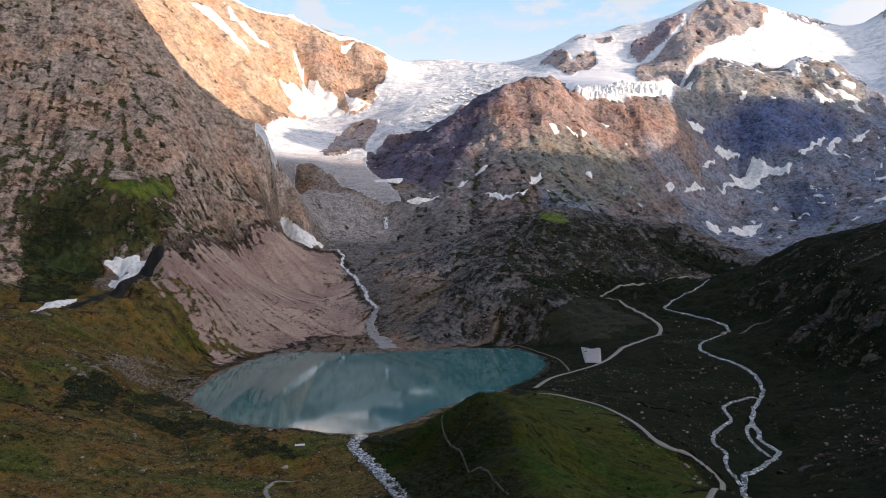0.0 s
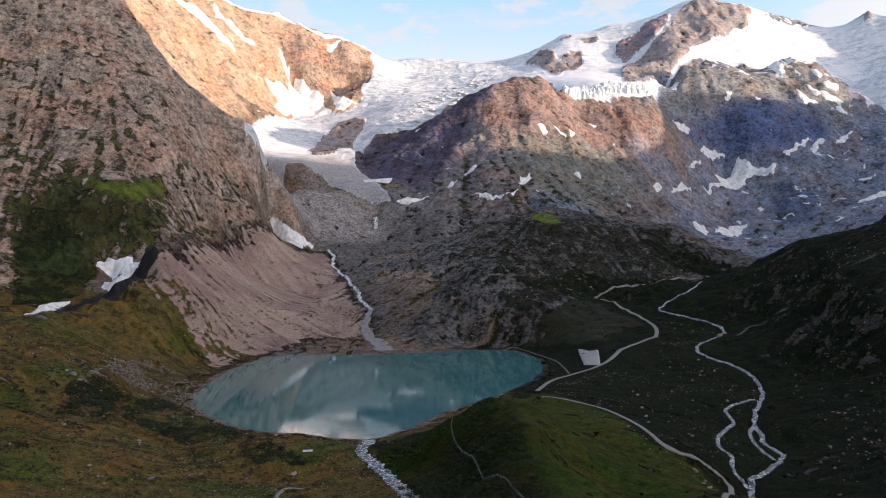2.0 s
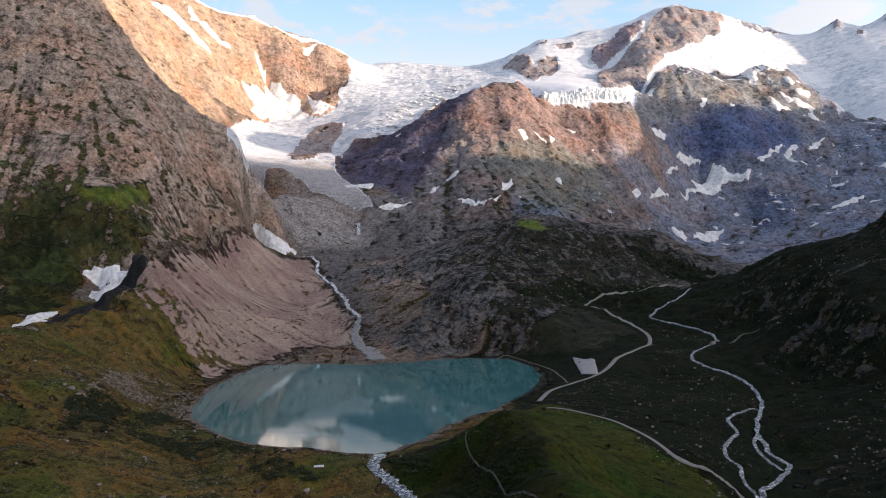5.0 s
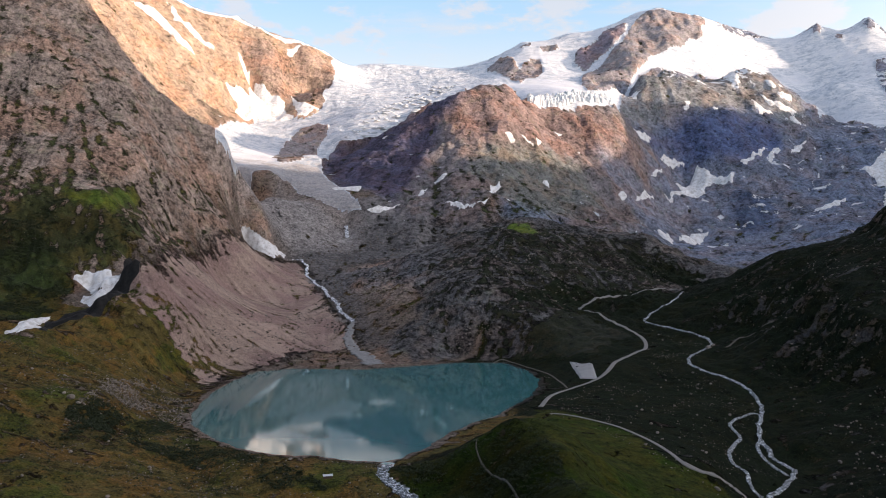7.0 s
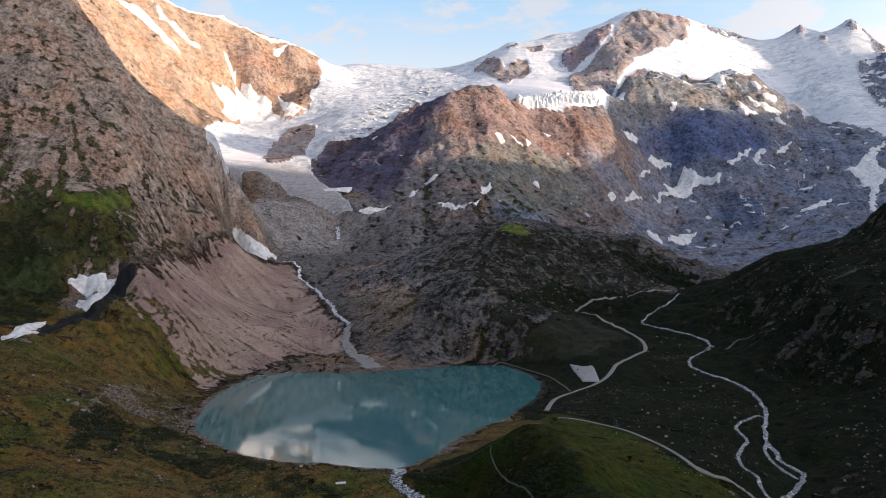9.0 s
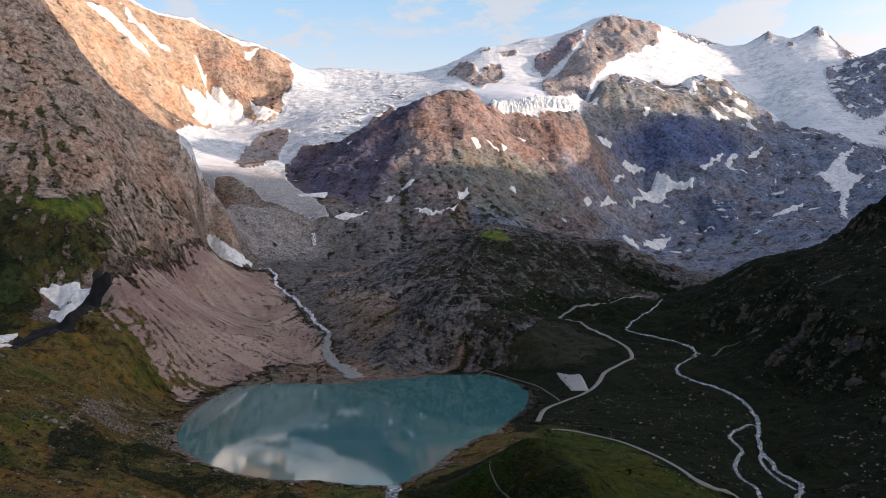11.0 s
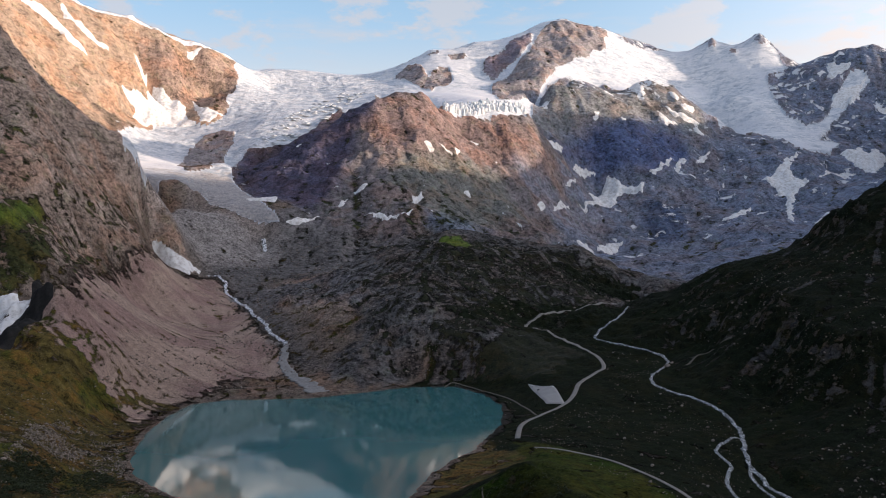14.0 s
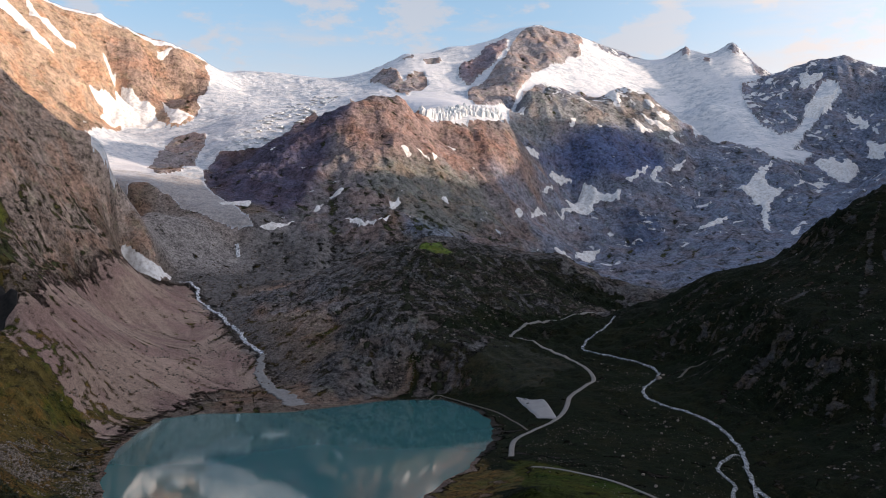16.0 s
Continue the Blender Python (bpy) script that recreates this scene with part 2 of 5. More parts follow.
def lake_material():
    """Milky turquoise glacier water with a barely ruffled skin."""
    n = Nodes("glacier_water")
    silt = n.noise(140, 4, 0.5)
    col = n.ramp(silt, [(0.3, (0.036, 0.150, 0.156)), (0.7, (0.052, 0.178, 0.180))])
    ruffle = n.noise(1.6, 4, 0.5)
    patches = n.noise(130, 4, 0.55, stretch=((1, 2.2, 1), (0, 0, 0.5)))
    nrm = n.bump(ruffle, 0.02, 0.35)
    return n.finish(col, n.math("MULTIPLY_ADD", n.step(patches, 0.4, 0.65), 0.035, 0.02), nrm, IOR=1.333, Specular_IOR_Level=0.8)


def white_water(name, size, low):
    n = Nodes(name)
    foam = n.noise(size, 6, 0.75, warp=0.4)
    col = n.ramp(foam, [(low, (0.02, 0.024, 0.024)), (low + 0.05, (0.25, 0.28, 0.31)), (low + 0.12, (0.86, 0.87, 0.89))])
    return n.finish(col, 0.35, n.bump(foam, 0.8, 0.8), Specular_IOR_Level=0.5)


def gravel(name, dark, light, size=1.4):
    n = Nodes(name)
    g = n.noise(size, 6, 0.7)
    tracks = n.noise(11, 4, 0.6)
    col = n.mix(n.math("MULTIPLY", tracks, 0.5), n.ramp(g, [(0.35, dark), (0.65, light)]), dark)
    return n.finish(col, 0.92, n.bump(g, 0.15, 0.6), Specular_IOR_Level=0.2)


def plain(name, color, rough=0.6, metal=0.0, size=0.6):
    n = Nodes(name)
    g = n.noise(size, 5, 0.65)
    col = n.mix(n.math("MULTIPLY", g, 0.5), color, tuple(c * 0.72 for c in color))
    return n.finish(col, rough, n.bump(g, 0.02, 0.4), Metallic=metal)


def stone_material(name, dark, light):
    n = Nodes(name)
    info = n.add("ShaderNodeObjectInfo").outputs["Random"]
    isle = n.add("ShaderNodeNewGeometry").outputs["Random Per Island"]
    g = n.noise(1.5, 6, 0.7)
    f = n.math("ADD", n.math("MULTIPLY", g, 0.6), n.math("MULTIPLY", n.math("FRACT", n.math("ADD", info, isle)), 0.4))
    return n.finish(n.ramp(f, [(0.3, dark), (0.7, light)]), 0.9, n.bump(g, 0.3, 0.8), Specular_IOR_Level=0.2)


GROUND_MAT = land_material("alpine_ground", 0.9, lush=True, streaks=1.2, gloss=0.12, size=0.6)
CLIFF_MAT = land_material("brown_gneiss", 1.1)
SUNLIT_MAT = land_material("ochre_rock", 0.65, size=1.6)
DOME_MAT = land_material("red_brown_rock", 0.9, size=1.3)
# far rock; its tone holds the blue of haze and shade
DARK_MAT = land_material("haze_blue_rock", 0.9, size=1.4)
PEAK_MAT = land_material("summit_rock", 0.6, size=1.5)
HILL_MAT = land_material("lichened_rock", 1.0, gloss=0.06, size=0.6)
KNOLL_MAT = land_material("turf", 0.8, lush=True, gloss=0.06, size=0.5)
ICE_MAT = ice_material("glacier_ice", (0.22, 0.20, 0.19))
SNOW_MAT = snow_material()
LAKE_MAT = lake_material()
FOAM_MAT = white_water("white_water", 2.6, 0.475)
FALL_MAT = white_water("falling_water", 4.5, 0.42)
ROAD_MAT = gravel("road_gravel", (0.20, 0.185, 0.165), (0.34, 0.32, 0.30))
PATH_MAT = gravel("trodden_earth", (0.10, 0.088, 0.072), (0.20, 0.18, 0.15))
LOT_MAT = gravel("pale_gravel", (0.34, 0.32, 0.30), (0.48, 0.46, 0.44))
SILT_MAT = gravel("wet_silt", (0.19, 0.185, 0.18), (0.36, 0.35, 0.34), 4.0)
STONE_MAT = stone_material("pale_boulder", (0.10, 0.083, 0.07), (0.33, 0.28, 0.24))
BLACK_MAT = gravel("wet_black_rubble", (0.012, 0.012, 0.012), (0.03, 0.028, 0.027), 4.0)
MEADOW_MAT = land_material("shaded_meadow", 0.9, gloss=0.06, size=0.55)
CAR_MATS = [plain("car_paint_" + k, c, 0.3) for k, c in (("white", (0.75, 0.75, 0.76)), ("silver", (0.5, 0.51, 0.52)), ("grey", (0.12, 0.12, 0.13)))]
GLASS_MAT = plain("dark_glass", (0.02, 0.022, 0.025), 0.08)
RUBBER_MAT = plain("black_rubber", (0.015, 0.015, 0.015), 0.9)
ROOF_MAT = plain("pale_sheet_metal", (0.62, 0.63, 0.64), 0.5)
PLANK_MAT = plain("weathered_wood", (0.13, 0.09, 0.06), 0.85)
BUTTRESS_MAT = land_material("brown_buttress_rock", 0.9, size=1.5)
SLAB_MAT = land_material("ice_worn_slabs", 1.5)
GREEN_MAT = land_material("bright_turf", 0.9)
TERRAIN_LINES = {}
TERRAIN_LINES['sunlit_crest'] = [
    (-1152, 3328, 1197), (-1299, 3754, 1017), (-820, 3475, 1084), (-923, 3913, 904), (-611, 3574, 1044),
    (-687, 4018, 864), (-408, 3622, 968), (-458, 4070, 788), (-282, 3671, 931), (-316, 4120, 751),
    (-225, 3721, 905), (-252, 4170, 725),
]
TERRAIN_LINES['sunlit_face'] = [
    (-978, 2770, 883), (-855, 2716, 728), (-745, 2763, 611), (-630, 2810, 509), (-737, 3118, 809),
    (-569, 3318, 806), (-905, 3071, 939),
]
TERRAIN_LINES['sunlit_buttress'] = [
    (-436, 3469, 834), (-414, 3467, 777), (-301, 3466, 743), (-331, 3549, 848), (-494, 3397, 754),
]
TERRAIN_LINES['upper_glacier'] = [
    (-111, 3972, 933), (-122, 4371, 873), (34, 3971, 937), (38, 4371, 877), (176, 4022, 931), (194, 4421, 871),
    (334, 4021, 930), (367, 4420, 870), (-328, 3516, 717), (-534, 3364, 661), (-390, 3263, 614),
    (-552, 3212, 598), (-88, 3112, 603), (38, 3415, 711), (200, 3517, 760), (-103, 3668, 799),
]
TERRAIN_LINES['glacier_tongue'] = [
    (-158, 2910, 500), (-244, 2607, 398), (-283, 2355, 331), (-207, 2204, 277), (-118, 2153, 254),
    (-567, 2860, 496), (-483, 2607, 416), (-431, 2305, 336), (-329, 2355, 346),
]
TERRAIN_LINES['island_rock'] = [
    (-295, 3132, 558), (-355, 2959, 477), (-342, 2707, 411), (-253, 2909, 472),
]
TERRAIN_LINES['tongue_foot'] = [
    (-225, 2102, 232), (-142, 2101, 184), (-116, 2122, 225), (-193, 2051, 176), (-229, 1899, 127),
    (-333, 2133, 254), (-283, 2021, 197), (-371, 2254, 307),
]
TERRAIN_LINES['stream_bed'] = [
    (-211, 1849, 104), (-151, 1598, 61), (-114, 1447, 38), (-82, 1326, 10), (-85, 1236, 3),
]
TERRAIN_LINES['scree_fan'] = [
    (-273, 1929, 129), (-366, 1902, 177), (-316, 1819, 139), (-366, 1288, 101), (-351, 1598, 93),
    (-253, 1577, 52), (-166, 1366, 14), (-220, 1266, 10), (-251, 1211, 7), (-304, 1267, 43), (-280, 1106, 2),
]
TERRAIN_LINES['moraine_crest'] = [
    (-394, 1215, 145), (-404, 1248, 133), (-403, 1149, 105), (-414, 1182, 93), (-421, 1078, 88),
    (-434, 1111, 76), (-449, 998, 82), (-463, 1030, 70), (-470, 948, 84), (-486, 979, 72), (-499, 878, 85),
    (-516, 908, 73),
]
TERRAIN_LINES['hollow'] = [
    (-474, 1269, 112), (-442, 1203, 98), (-504, 1058, 76), (-532, 958, 77),
]
TERRAIN_LINES['left_cliff'] = [
    (-489, 1387, 242), (-506, 1588, 341), (-898, 1763, 638), (-806, 1813, 651), (-822, 1608, 441),
    (-719, 1689, 487), (-719, 1403, 270), (-672, 1505, 325), (-527, 1331, 177), (-427, 1501, 177),
    (-403, 1692, 232), (-373, 1479, 128), (-464, 1563, 249), (-632, 1230, 154), (-583, 1301, 178),
    (-477, 1290, 143), (-846, 1969, 882), (-1036, 1921, 927), (-1206, 1717, 793), (-1065, 1508, 474),
    (-888, 1252, 220), (-640, 898, 89),
]
TERRAIN_LINES['left_cliff_edge'] = [
    (-688, 1914, 676), (-776, 2159, 486), (-631, 1872, 605), (-714, 2118, 415), (-571, 1850, 515),
    (-647, 2098, 325), (-489, 1857, 432), (-555, 2109, 242), (-423, 1886, 381), (-480, 2140, 191),
    (-378, 1904, 314), (-429, 2159, 124), (-332, 1922, 240), (-376, 2179, 50),
]
TERRAIN_LINES['west_bank'] = [
    (-345, 796, 41), (-443, 857, 64), (-404, 897, 59), (-376, 977, 48), (-318, 996, 19), (-309, 1056, 10),
    (-371, 717, 35), (-309, 596, 19), (-268, 516, 12), (-307, 796, 19), (-246, 636, 8), (-215, 556, -1),
    (-187, 735, -13), (-149, 585, -11), (-111, 715, -13), (-93, 595, -14), (-65, 676, -3), (-32, 565, -5),
    (-242, 466, 4), (-194, 500, -10), (-134, 525, -19), (-65, 530, -21), (-8, 475, -1),
]
TERRAIN_LINES['knoll'] = [
    (44, 672, 45), (46, 602, 40), (49, 531, 35), (52, 481, 29), (54, 446, 27), (-11, 686, 24), (-48, 696, 8),
    (-28, 656, 2), (-2, 636, 7), (5, 561, 5), (-9, 536, 5), (97, 686, 12), (84, 596, 10), (124, 636, 1),
    (101, 555, -2), (113, 796, 10), (87, 856, 11),
]
TERRAIN_LINES['valley_floor'] = [
    (298, 773, -23), (349, 930, -1), (394, 1182, 33), (230, 651, -33), (343, 1287, 49), (448, 1448, 82),
    (329, 1096, 23), (357, 976, 7), (256, 1383, 64), (334, 1428, 78), (296, 1176, 29), (187, 1084, 20),
    (98, 897, 5), (155, 796, 6), (170, 706, 2), (195, 595, -10), (268, 1065, 16), (218, 796, -4),
    (128, 1106, 0), (89, 1176, 20), (271, 886, -1),
]
TERRAIN_LINES['right_hill'] = [
    (474, 1399, 100), (538, 1588, 60), (553, 1369, 137), (628, 1555, 97), (607, 1330, 164), (690, 1512, 124),
    (658, 1280, 175), (750, 1458, 135), (525, 1092, 120), (438, 1177, 50), (458, 1047, 63), (488, 948, 80),
    (399, 986, 18), (399, 846, 7), (349, 675, -4), (323, 735, -20), (303, 585, -12), (708, 1298, 194),
    (859, 1498, 134), (751, 1288, 246), (907, 1483, 186), (840, 1287, 291), (1005, 1474, 231),
    (953, 1258, 318), (1130, 1435, 258), (691, 1116, 165), (543, 947, 98), (469, 861, 25), (623, 927, 98),
    (788, 1092, 166),
]
TERRAIN_LINES['rounded_hill'] = [
    (78, 1801, 175), (86, 1980, 130), (238, 1852, 211), (261, 2030, 166), (359, 1851, 192), (394, 2028, 147),
    (491, 1801, 174), (539, 1974, 129), (566, 1740, 139), (622, 1911, 94), (594, 1659, 113), (655, 1828, 68),
    (93, 1420, 104), (119, 1559, 134), (215, 1519, 115), (311, 1499, 105), (409, 1498, 95), (138, 1267, 50),
    (219, 1257, 42), (52, 1216, 23), (-12, 1266, 26), (-93, 1678, 88), (-24, 1744, 109), (-36, 1231, 5),
]
TERRAIN_LINES['hut_mountain'] = [
    (197, 2651, 609), (209, 2811, 549), (115, 2631, 570), (122, 2791, 510), (29, 2610, 500), (31, 2770, 440),
    (-73, 2588, 447), (-78, 2748, 387), (-155, 2547, 401), (-165, 2707, 341), (-209, 2486, 364),
    (-222, 2645, 304), (261, 2713, 639), (276, 2873, 579), (352, 2733, 638), (372, 2892, 578),
    (190, 2489, 468), (26, 2406, 380), (348, 2457, 399), (529, 2556, 374), (144, 2285, 325), (147, 2150, 253),
    (-128, 2335, 314), (-5, 2203, 277), (319, 2254, 278), (589, 2453, 270), (481, 2760, 517), (674, 2810, 522),
    (747, 2809, 485), (-47, 2132, 218),
]
TERRAIN_LINES['hut_mountain_b'] = [
    (301, 2122, 230),
]
TERRAIN_LINES['ice_front'] = [
    (440, 2843, 620), (599, 2893, 631), (749, 2963, 628),
]
TERRAIN_LINES['upper_ice'] = [
    (449, 3165, 707), (676, 3266, 727), (859, 3316, 740), (430, 3719, 854), (551, 3721, 902), (843, 3720, 876),
]
TERRAIN_LINES['snow_peak'] = [
    (459, 3972, 964), (499, 4320, 844), (615, 3975, 1049), (669, 4321, 929), (843, 4076, 1116),
    (914, 4419, 996), (1082, 4178, 1179), (1170, 4517, 1059), (1233, 4230, 1259), (1331, 4566, 1139),
    (1343, 4231, 1286), (1449, 4565, 1166), (1565, 4311, 1279), (1685, 4640, 1159), (1762, 4380, 1239),
    (1892, 4705, 1119), (1897, 4429, 1202), (2035, 4751, 1082), (792, 3396, 749), (938, 3447, 780),
    (1263, 3977, 1130), (1119, 3672, 962), (995, 3570, 871), (953, 3874, 1031),
]
TERRAIN_LINES['rock_mountain'] = [
    (870, 3235, 679), (901, 3350, 639), (974, 3337, 782), (1007, 3453, 742), (1109, 3399, 824),
    (1146, 3514, 784), (1227, 3438, 799), (1268, 3551, 759), (1454, 3499, 851), (1500, 3610, 811),
    (1591, 3499, 832), (1641, 3608, 792), (1666, 3416, 727), (1718, 3524, 687), (1699, 3313, 613),
    (1753, 3420, 573), (965, 3162, 585), (1149, 3100, 516), (1049, 3068, 355), (1378, 3161, 543),
    (1164, 2884, 304), (941, 2782, 209), (1288, 2823, 264), (1518, 2956, 364), (743, 2726, 351),
    (767, 2623, 259), (1174, 2500, 139), (1083, 2681, 172), (859, 2701, 167), (813, 2450, 133),
]
TERRAIN_LINES['rock_mountain_b'] = [
    (817, 2199, 115),
]
TERRAIN_LINES['east_snowfield'] = [
    (1620, 4025, 1062), (1905, 4074, 1019), (1911, 3768, 784),
]
TERRAIN_LINES['east_peaks'] = [
    (1816, 4247, 1159), (1968, 4562, 1029), (2014, 4228, 1148), (2179, 4536, 1018), (2151, 4194, 1201),
    (2325, 4498, 1071), (2240, 4140, 1166), (2421, 4440, 1036), (2373, 4107, 1218), (2562, 4402, 1088),
    (2408, 3995, 1110), (2602, 4286, 980), (2416, 3888, 1011), (2615, 4177, 881), (2474, 3771, 1042),
    (2680, 4054, 912), (2560, 3678, 1065), (2773, 3955, 935), (2668, 3620, 1075), (2889, 3891, 945),
    (2786, 3538, 1017), (3016, 3802, 887), (2990, 3486, 933), (3230, 3741, 803),
]
TERRAIN_LINES['east_face'] = [
    (2221, 3626, 846), (2203, 3475, 722), (2406, 3477, 830), (2354, 3230, 624), (2417, 3110, 544),
    (2639, 3366, 772), (1916, 3600, 829), (1953, 3434, 708), (1920, 3184, 584), (1735, 3386, 670),
    (1830, 2947, 451), (1695, 3033, 476), (1965, 2810, 383), (1576, 2648, 256), (1484, 2878, 359),
    (1620, 2534, 236), (2119, 2823, 407), (1381, 2542, 218), (1082, 2359, 152), (860, 2259, 140),
    (1052, 2160, 142), (2438, 2898, 481),
]
TERRAIN_LINES['evening_ridge'] = [
    (2800, 3300, 1000), (2550, 2700, 940), (2500, 2450, 895), (2500, 2250, 770), (2500, 1980, 705),
    (2500, 1700, 740), (2500, 1300, 940), (2500, 950, 1180), (2500, 700, 1290), (2450, 200, 1360),
    (2350, -600, 1350), (2000, -1400, 1180),
]
TERRAIN_LINES['evening_ridge_foot'] = [
    (2250, 2650, 680), (2050, 2100, 330), (1850, 1600, 260), (1700, 900, 330), (1500, 200, 330),
    (1300, -600, 200), (3000, 2250, 600), (3000, 1700, 500), (3000, 900, 700), (3000, 100, 800),
]
TERRAIN_LINES['land_behind'] = [
    (0, 300, -30), (300, 350, -45), (-400, 300, 40), (0, 0, -60), (300, 0, -60), (-500, 0, 100),
    (0, -600, -100), (-700, -500, 350), (-900, 300, 450), (-1300, 1000, 700), (500, -800, -60),
    (0, -1500, -150), (-1500, -1500, 700), (1000, -1800, 100), (3600, 2000, 600), (3600, 0, 600),
    (3400, -2000, 500), (0, -3200, 100), (-3000, -2500, 900), (-3000, 0, 900), (-2600, 1800, 900),
    (-2300, 3000, 1000), (-1600, 4300, 900), (0, 4900, 700), (1500, 4950, 900), (3000, 4950, 900),
    (3600, 3800, 1000),
]
TERRAIN_LINES['lake_shore'] = [
    (-263, 901, 1), (-268, 960, 1), (-265, 1041, 1), (-253, 1118, 1), (-232, 1180, 1), (-188, 1200, 1), (-137, 1190, 1), (-79, 1188, 1), (-18, 1210, 1), (47, 1234, 1), (108, 1222, 1), (126, 1161, 1), (132, 1088, 1), (103, 987, 1), (57, 912, 1), (48, 889, 1), (14, 850, 1), (-14, 805, 1), (-37, 760, 1), (-55, 731, 1), (-75, 720, 1), (-101, 729, 1), (-135, 746, 1), (-166, 752, 1), (-199, 778, 1), (-231, 823, 1), (-254, 865, 1),
]
TERRAIN_LINES['lake_bed'] = [
    (-183, 926, -14), (-173, 1090, -14), (-69, 1119, -14), (37, 1123, -14), (38, 977, -14), (-26, 882, -14),
    (-75, 823, -14), (-141, 859, -14), (-70, 977, -18),
]


# ---- the shape of the land ----
GRAD = np.random.RandomState(11).uniform(0, 2 * math.pi, 65536).astype(np.float32)
GRAD_X, GRAD_Y = np.cos(GRAD), np.sin(GRAD)


def perlin(x, y, seed=0):
    """Gradient noise over arrays, about -0.7 to 0.7."""
    x, y = np.asarray(x, np.float32), np.asarray(y, np.float32)
    ix, iy = np.floor(x), np.floor(y)
    fx, fy = x - ix, y - iy
    ix, iy = ix.astype(np.int32) + seed * 37, iy.astype(np.int32) + seed * 91
    sx, sy = fx * fx * (3 - 2 * fx), fy * fy * (3 - 2 * fy)
    x0, x1, y0, y1 = ix & 255, (ix + 1) & 255, (iy & 255) << 8, ((iy + 1) & 255) << 8
    a, b, c, d = y0 + x0, y0 + x1, y1 + x0, y1 + x1
    low = GRAD_X[a] * fx + GRAD_Y[a] * fy
    low += sx * (GRAD_X[b] * (fx - 1) + GRAD_Y[b] * fy - low)
    high = GRAD_X[c] * fx + GRAD_Y[c] * (fy - 1)
    high += sx * (GRAD_X[d] * (fx - 1) + GRAD_Y[d] * (fy - 1) - high)
    return low + sy * (high - low)


def fbm(x, y, size, octaves, seed=0, gain=0.5):
    out, amp = 0.0, 1.0
    for k in range(octaves):
        out = out + amp * perlin(x / size + 17.3 * k, y / size - 9.1 * k, seed + k)
        size, amp = size / 2.03, amp * gain
    return out


def ridged(x, y, size, octaves, seed=0, gain=0.55):
    out, amp, tot = 0.0, 1.0, 0.0
    for k in range(octaves):
        out = out + amp * (1 - np.abs(perlin(x / size + 31.7 * k, y / size + 5.3 * k, seed + k)) * 2)
        tot += amp
        size, amp = size / 2.1, amp * gain
    return out / tot - 0.6


CP = np.array([p for line in TERRAIN_LINES.values() for p in line], float)


def spline_weights(pts, smooth):
    d2 = ((pts[:, None, :2] - pts[None, :, :2]) ** 2).sum(-1) / 1e6
    k = np.sqrt(d2 + 2e-4) ** 1.0
    n = len(pts)
    a = np.zeros((n + 3, n + 3))
    a[:n, :n] = k - smooth * np.eye(n)
    a[:n, n], a[:n, n + 1:n + 3] = 1, pts[:, :2] / 1000
    a[n:, :n] = a[:n, n:].T
    return np.linalg.solve(a, np.concatenate([pts[:, 2], [0, 0, 0]]))


CW = spline_weights(CP, 0.0004)


def base_height(x, y):
    """The large forms: a smooth sheet through the crest, face and valley lines."""
    shape = x.shape
    x, y = x.ravel().astype(np.float32), y.ravel().astype(np.float32)
    cx, cy = CP[None, :, 0].astype(np.float32), CP[None, :, 1].astype(np.float32)
    out = np.empty(len(x))
    for i in range(0, len(x), 20000):
        xs, ys = x[i:i + 20000, None], y[i:i + 20000, None]
        d2 = ((xs - cx) ** 2 + (ys - cy) ** 2) * np.float32(1e-6)
        out[i:i + 20000] = np.sqrt(d2 + np.float32(2e-4)).astype(float) @ CW[:-3] + CW[-3] + xs[:, 0] / 1000 * CW[-2] + ys[:, 0] / 1000 * CW[-1]
    return out.reshape(shape)

# ---- outlines on the plan: x, y in metres ----
LAKE = [(-263, 901), (-268, 960), (-265, 1041), (-253, 1118), (-232, 1180), (-188, 1200), (-137, 1190), (-79, 1188), (-18, 1210), (47, 1234), (108, 1222), (126, 1161), (132, 1088), (103, 987), (57, 912), (48, 889), (14, 850), (-14, 805), (-37, 760), (-55, 731), (-75, 720), (-101, 729), (-135, 746), (-166, 752), (-199, 778), (-231, 823), (-254, 865)]
ZONES = {}
ZONES['glacier_steep'] = [(-248, 3636), (-66, 3887), (61, 3886), (184, 3839), (311, 3851), (454, 3692), (486, 3363), (280, 2697), (293, 3428), (176, 2622), (136, 3241), (47, 3116), (-45, 3013), (-129, 2877), (-191, 2880), (-219, 2818), (-223, 2473), (-202, 2379), (-167, 2292), (-127, 2181), (-105, 2137), (-132, 2134), (-189, 2156), (-233, 2191), (-282, 2263), (-322, 2293), (-388, 2294), (-373, 1937), (-385, 1900), (-410, 1885), (-590, 2876), (-556, 3001), (-500, 3217), (-376, 3219), (-323, 3204), (-276, 3263), (-259, 3337), (-269, 3439), (-236, 3523), (-227, 3580)]
ZONES['island'] = [(-373, 2582), (-371, 2968), (-325, 3103), (-266, 3117), (-229, 3060), (-232, 2971), (-254, 2872), (-283, 2518), (-335, 2474)]
ZONES['ice_cap'] = [(310, 3892), (457, 3952), (622, 4021), (848, 4102), (1068, 4125), (1240, 4255), (1335, 4206), (1550, 4268), (1723, 4283), (1818, 4243), (2000, 4277), (2103, 4114), (1702, 3325), (1772, 3633), (1772, 3897), (1587, 3818), (1297, 3634), (1182, 3623), (1029, 3528), (882, 3278), (834, 3136), (736, 2911), (589, 2845), (436, 2819), (434, 3294), (432, 3737)]
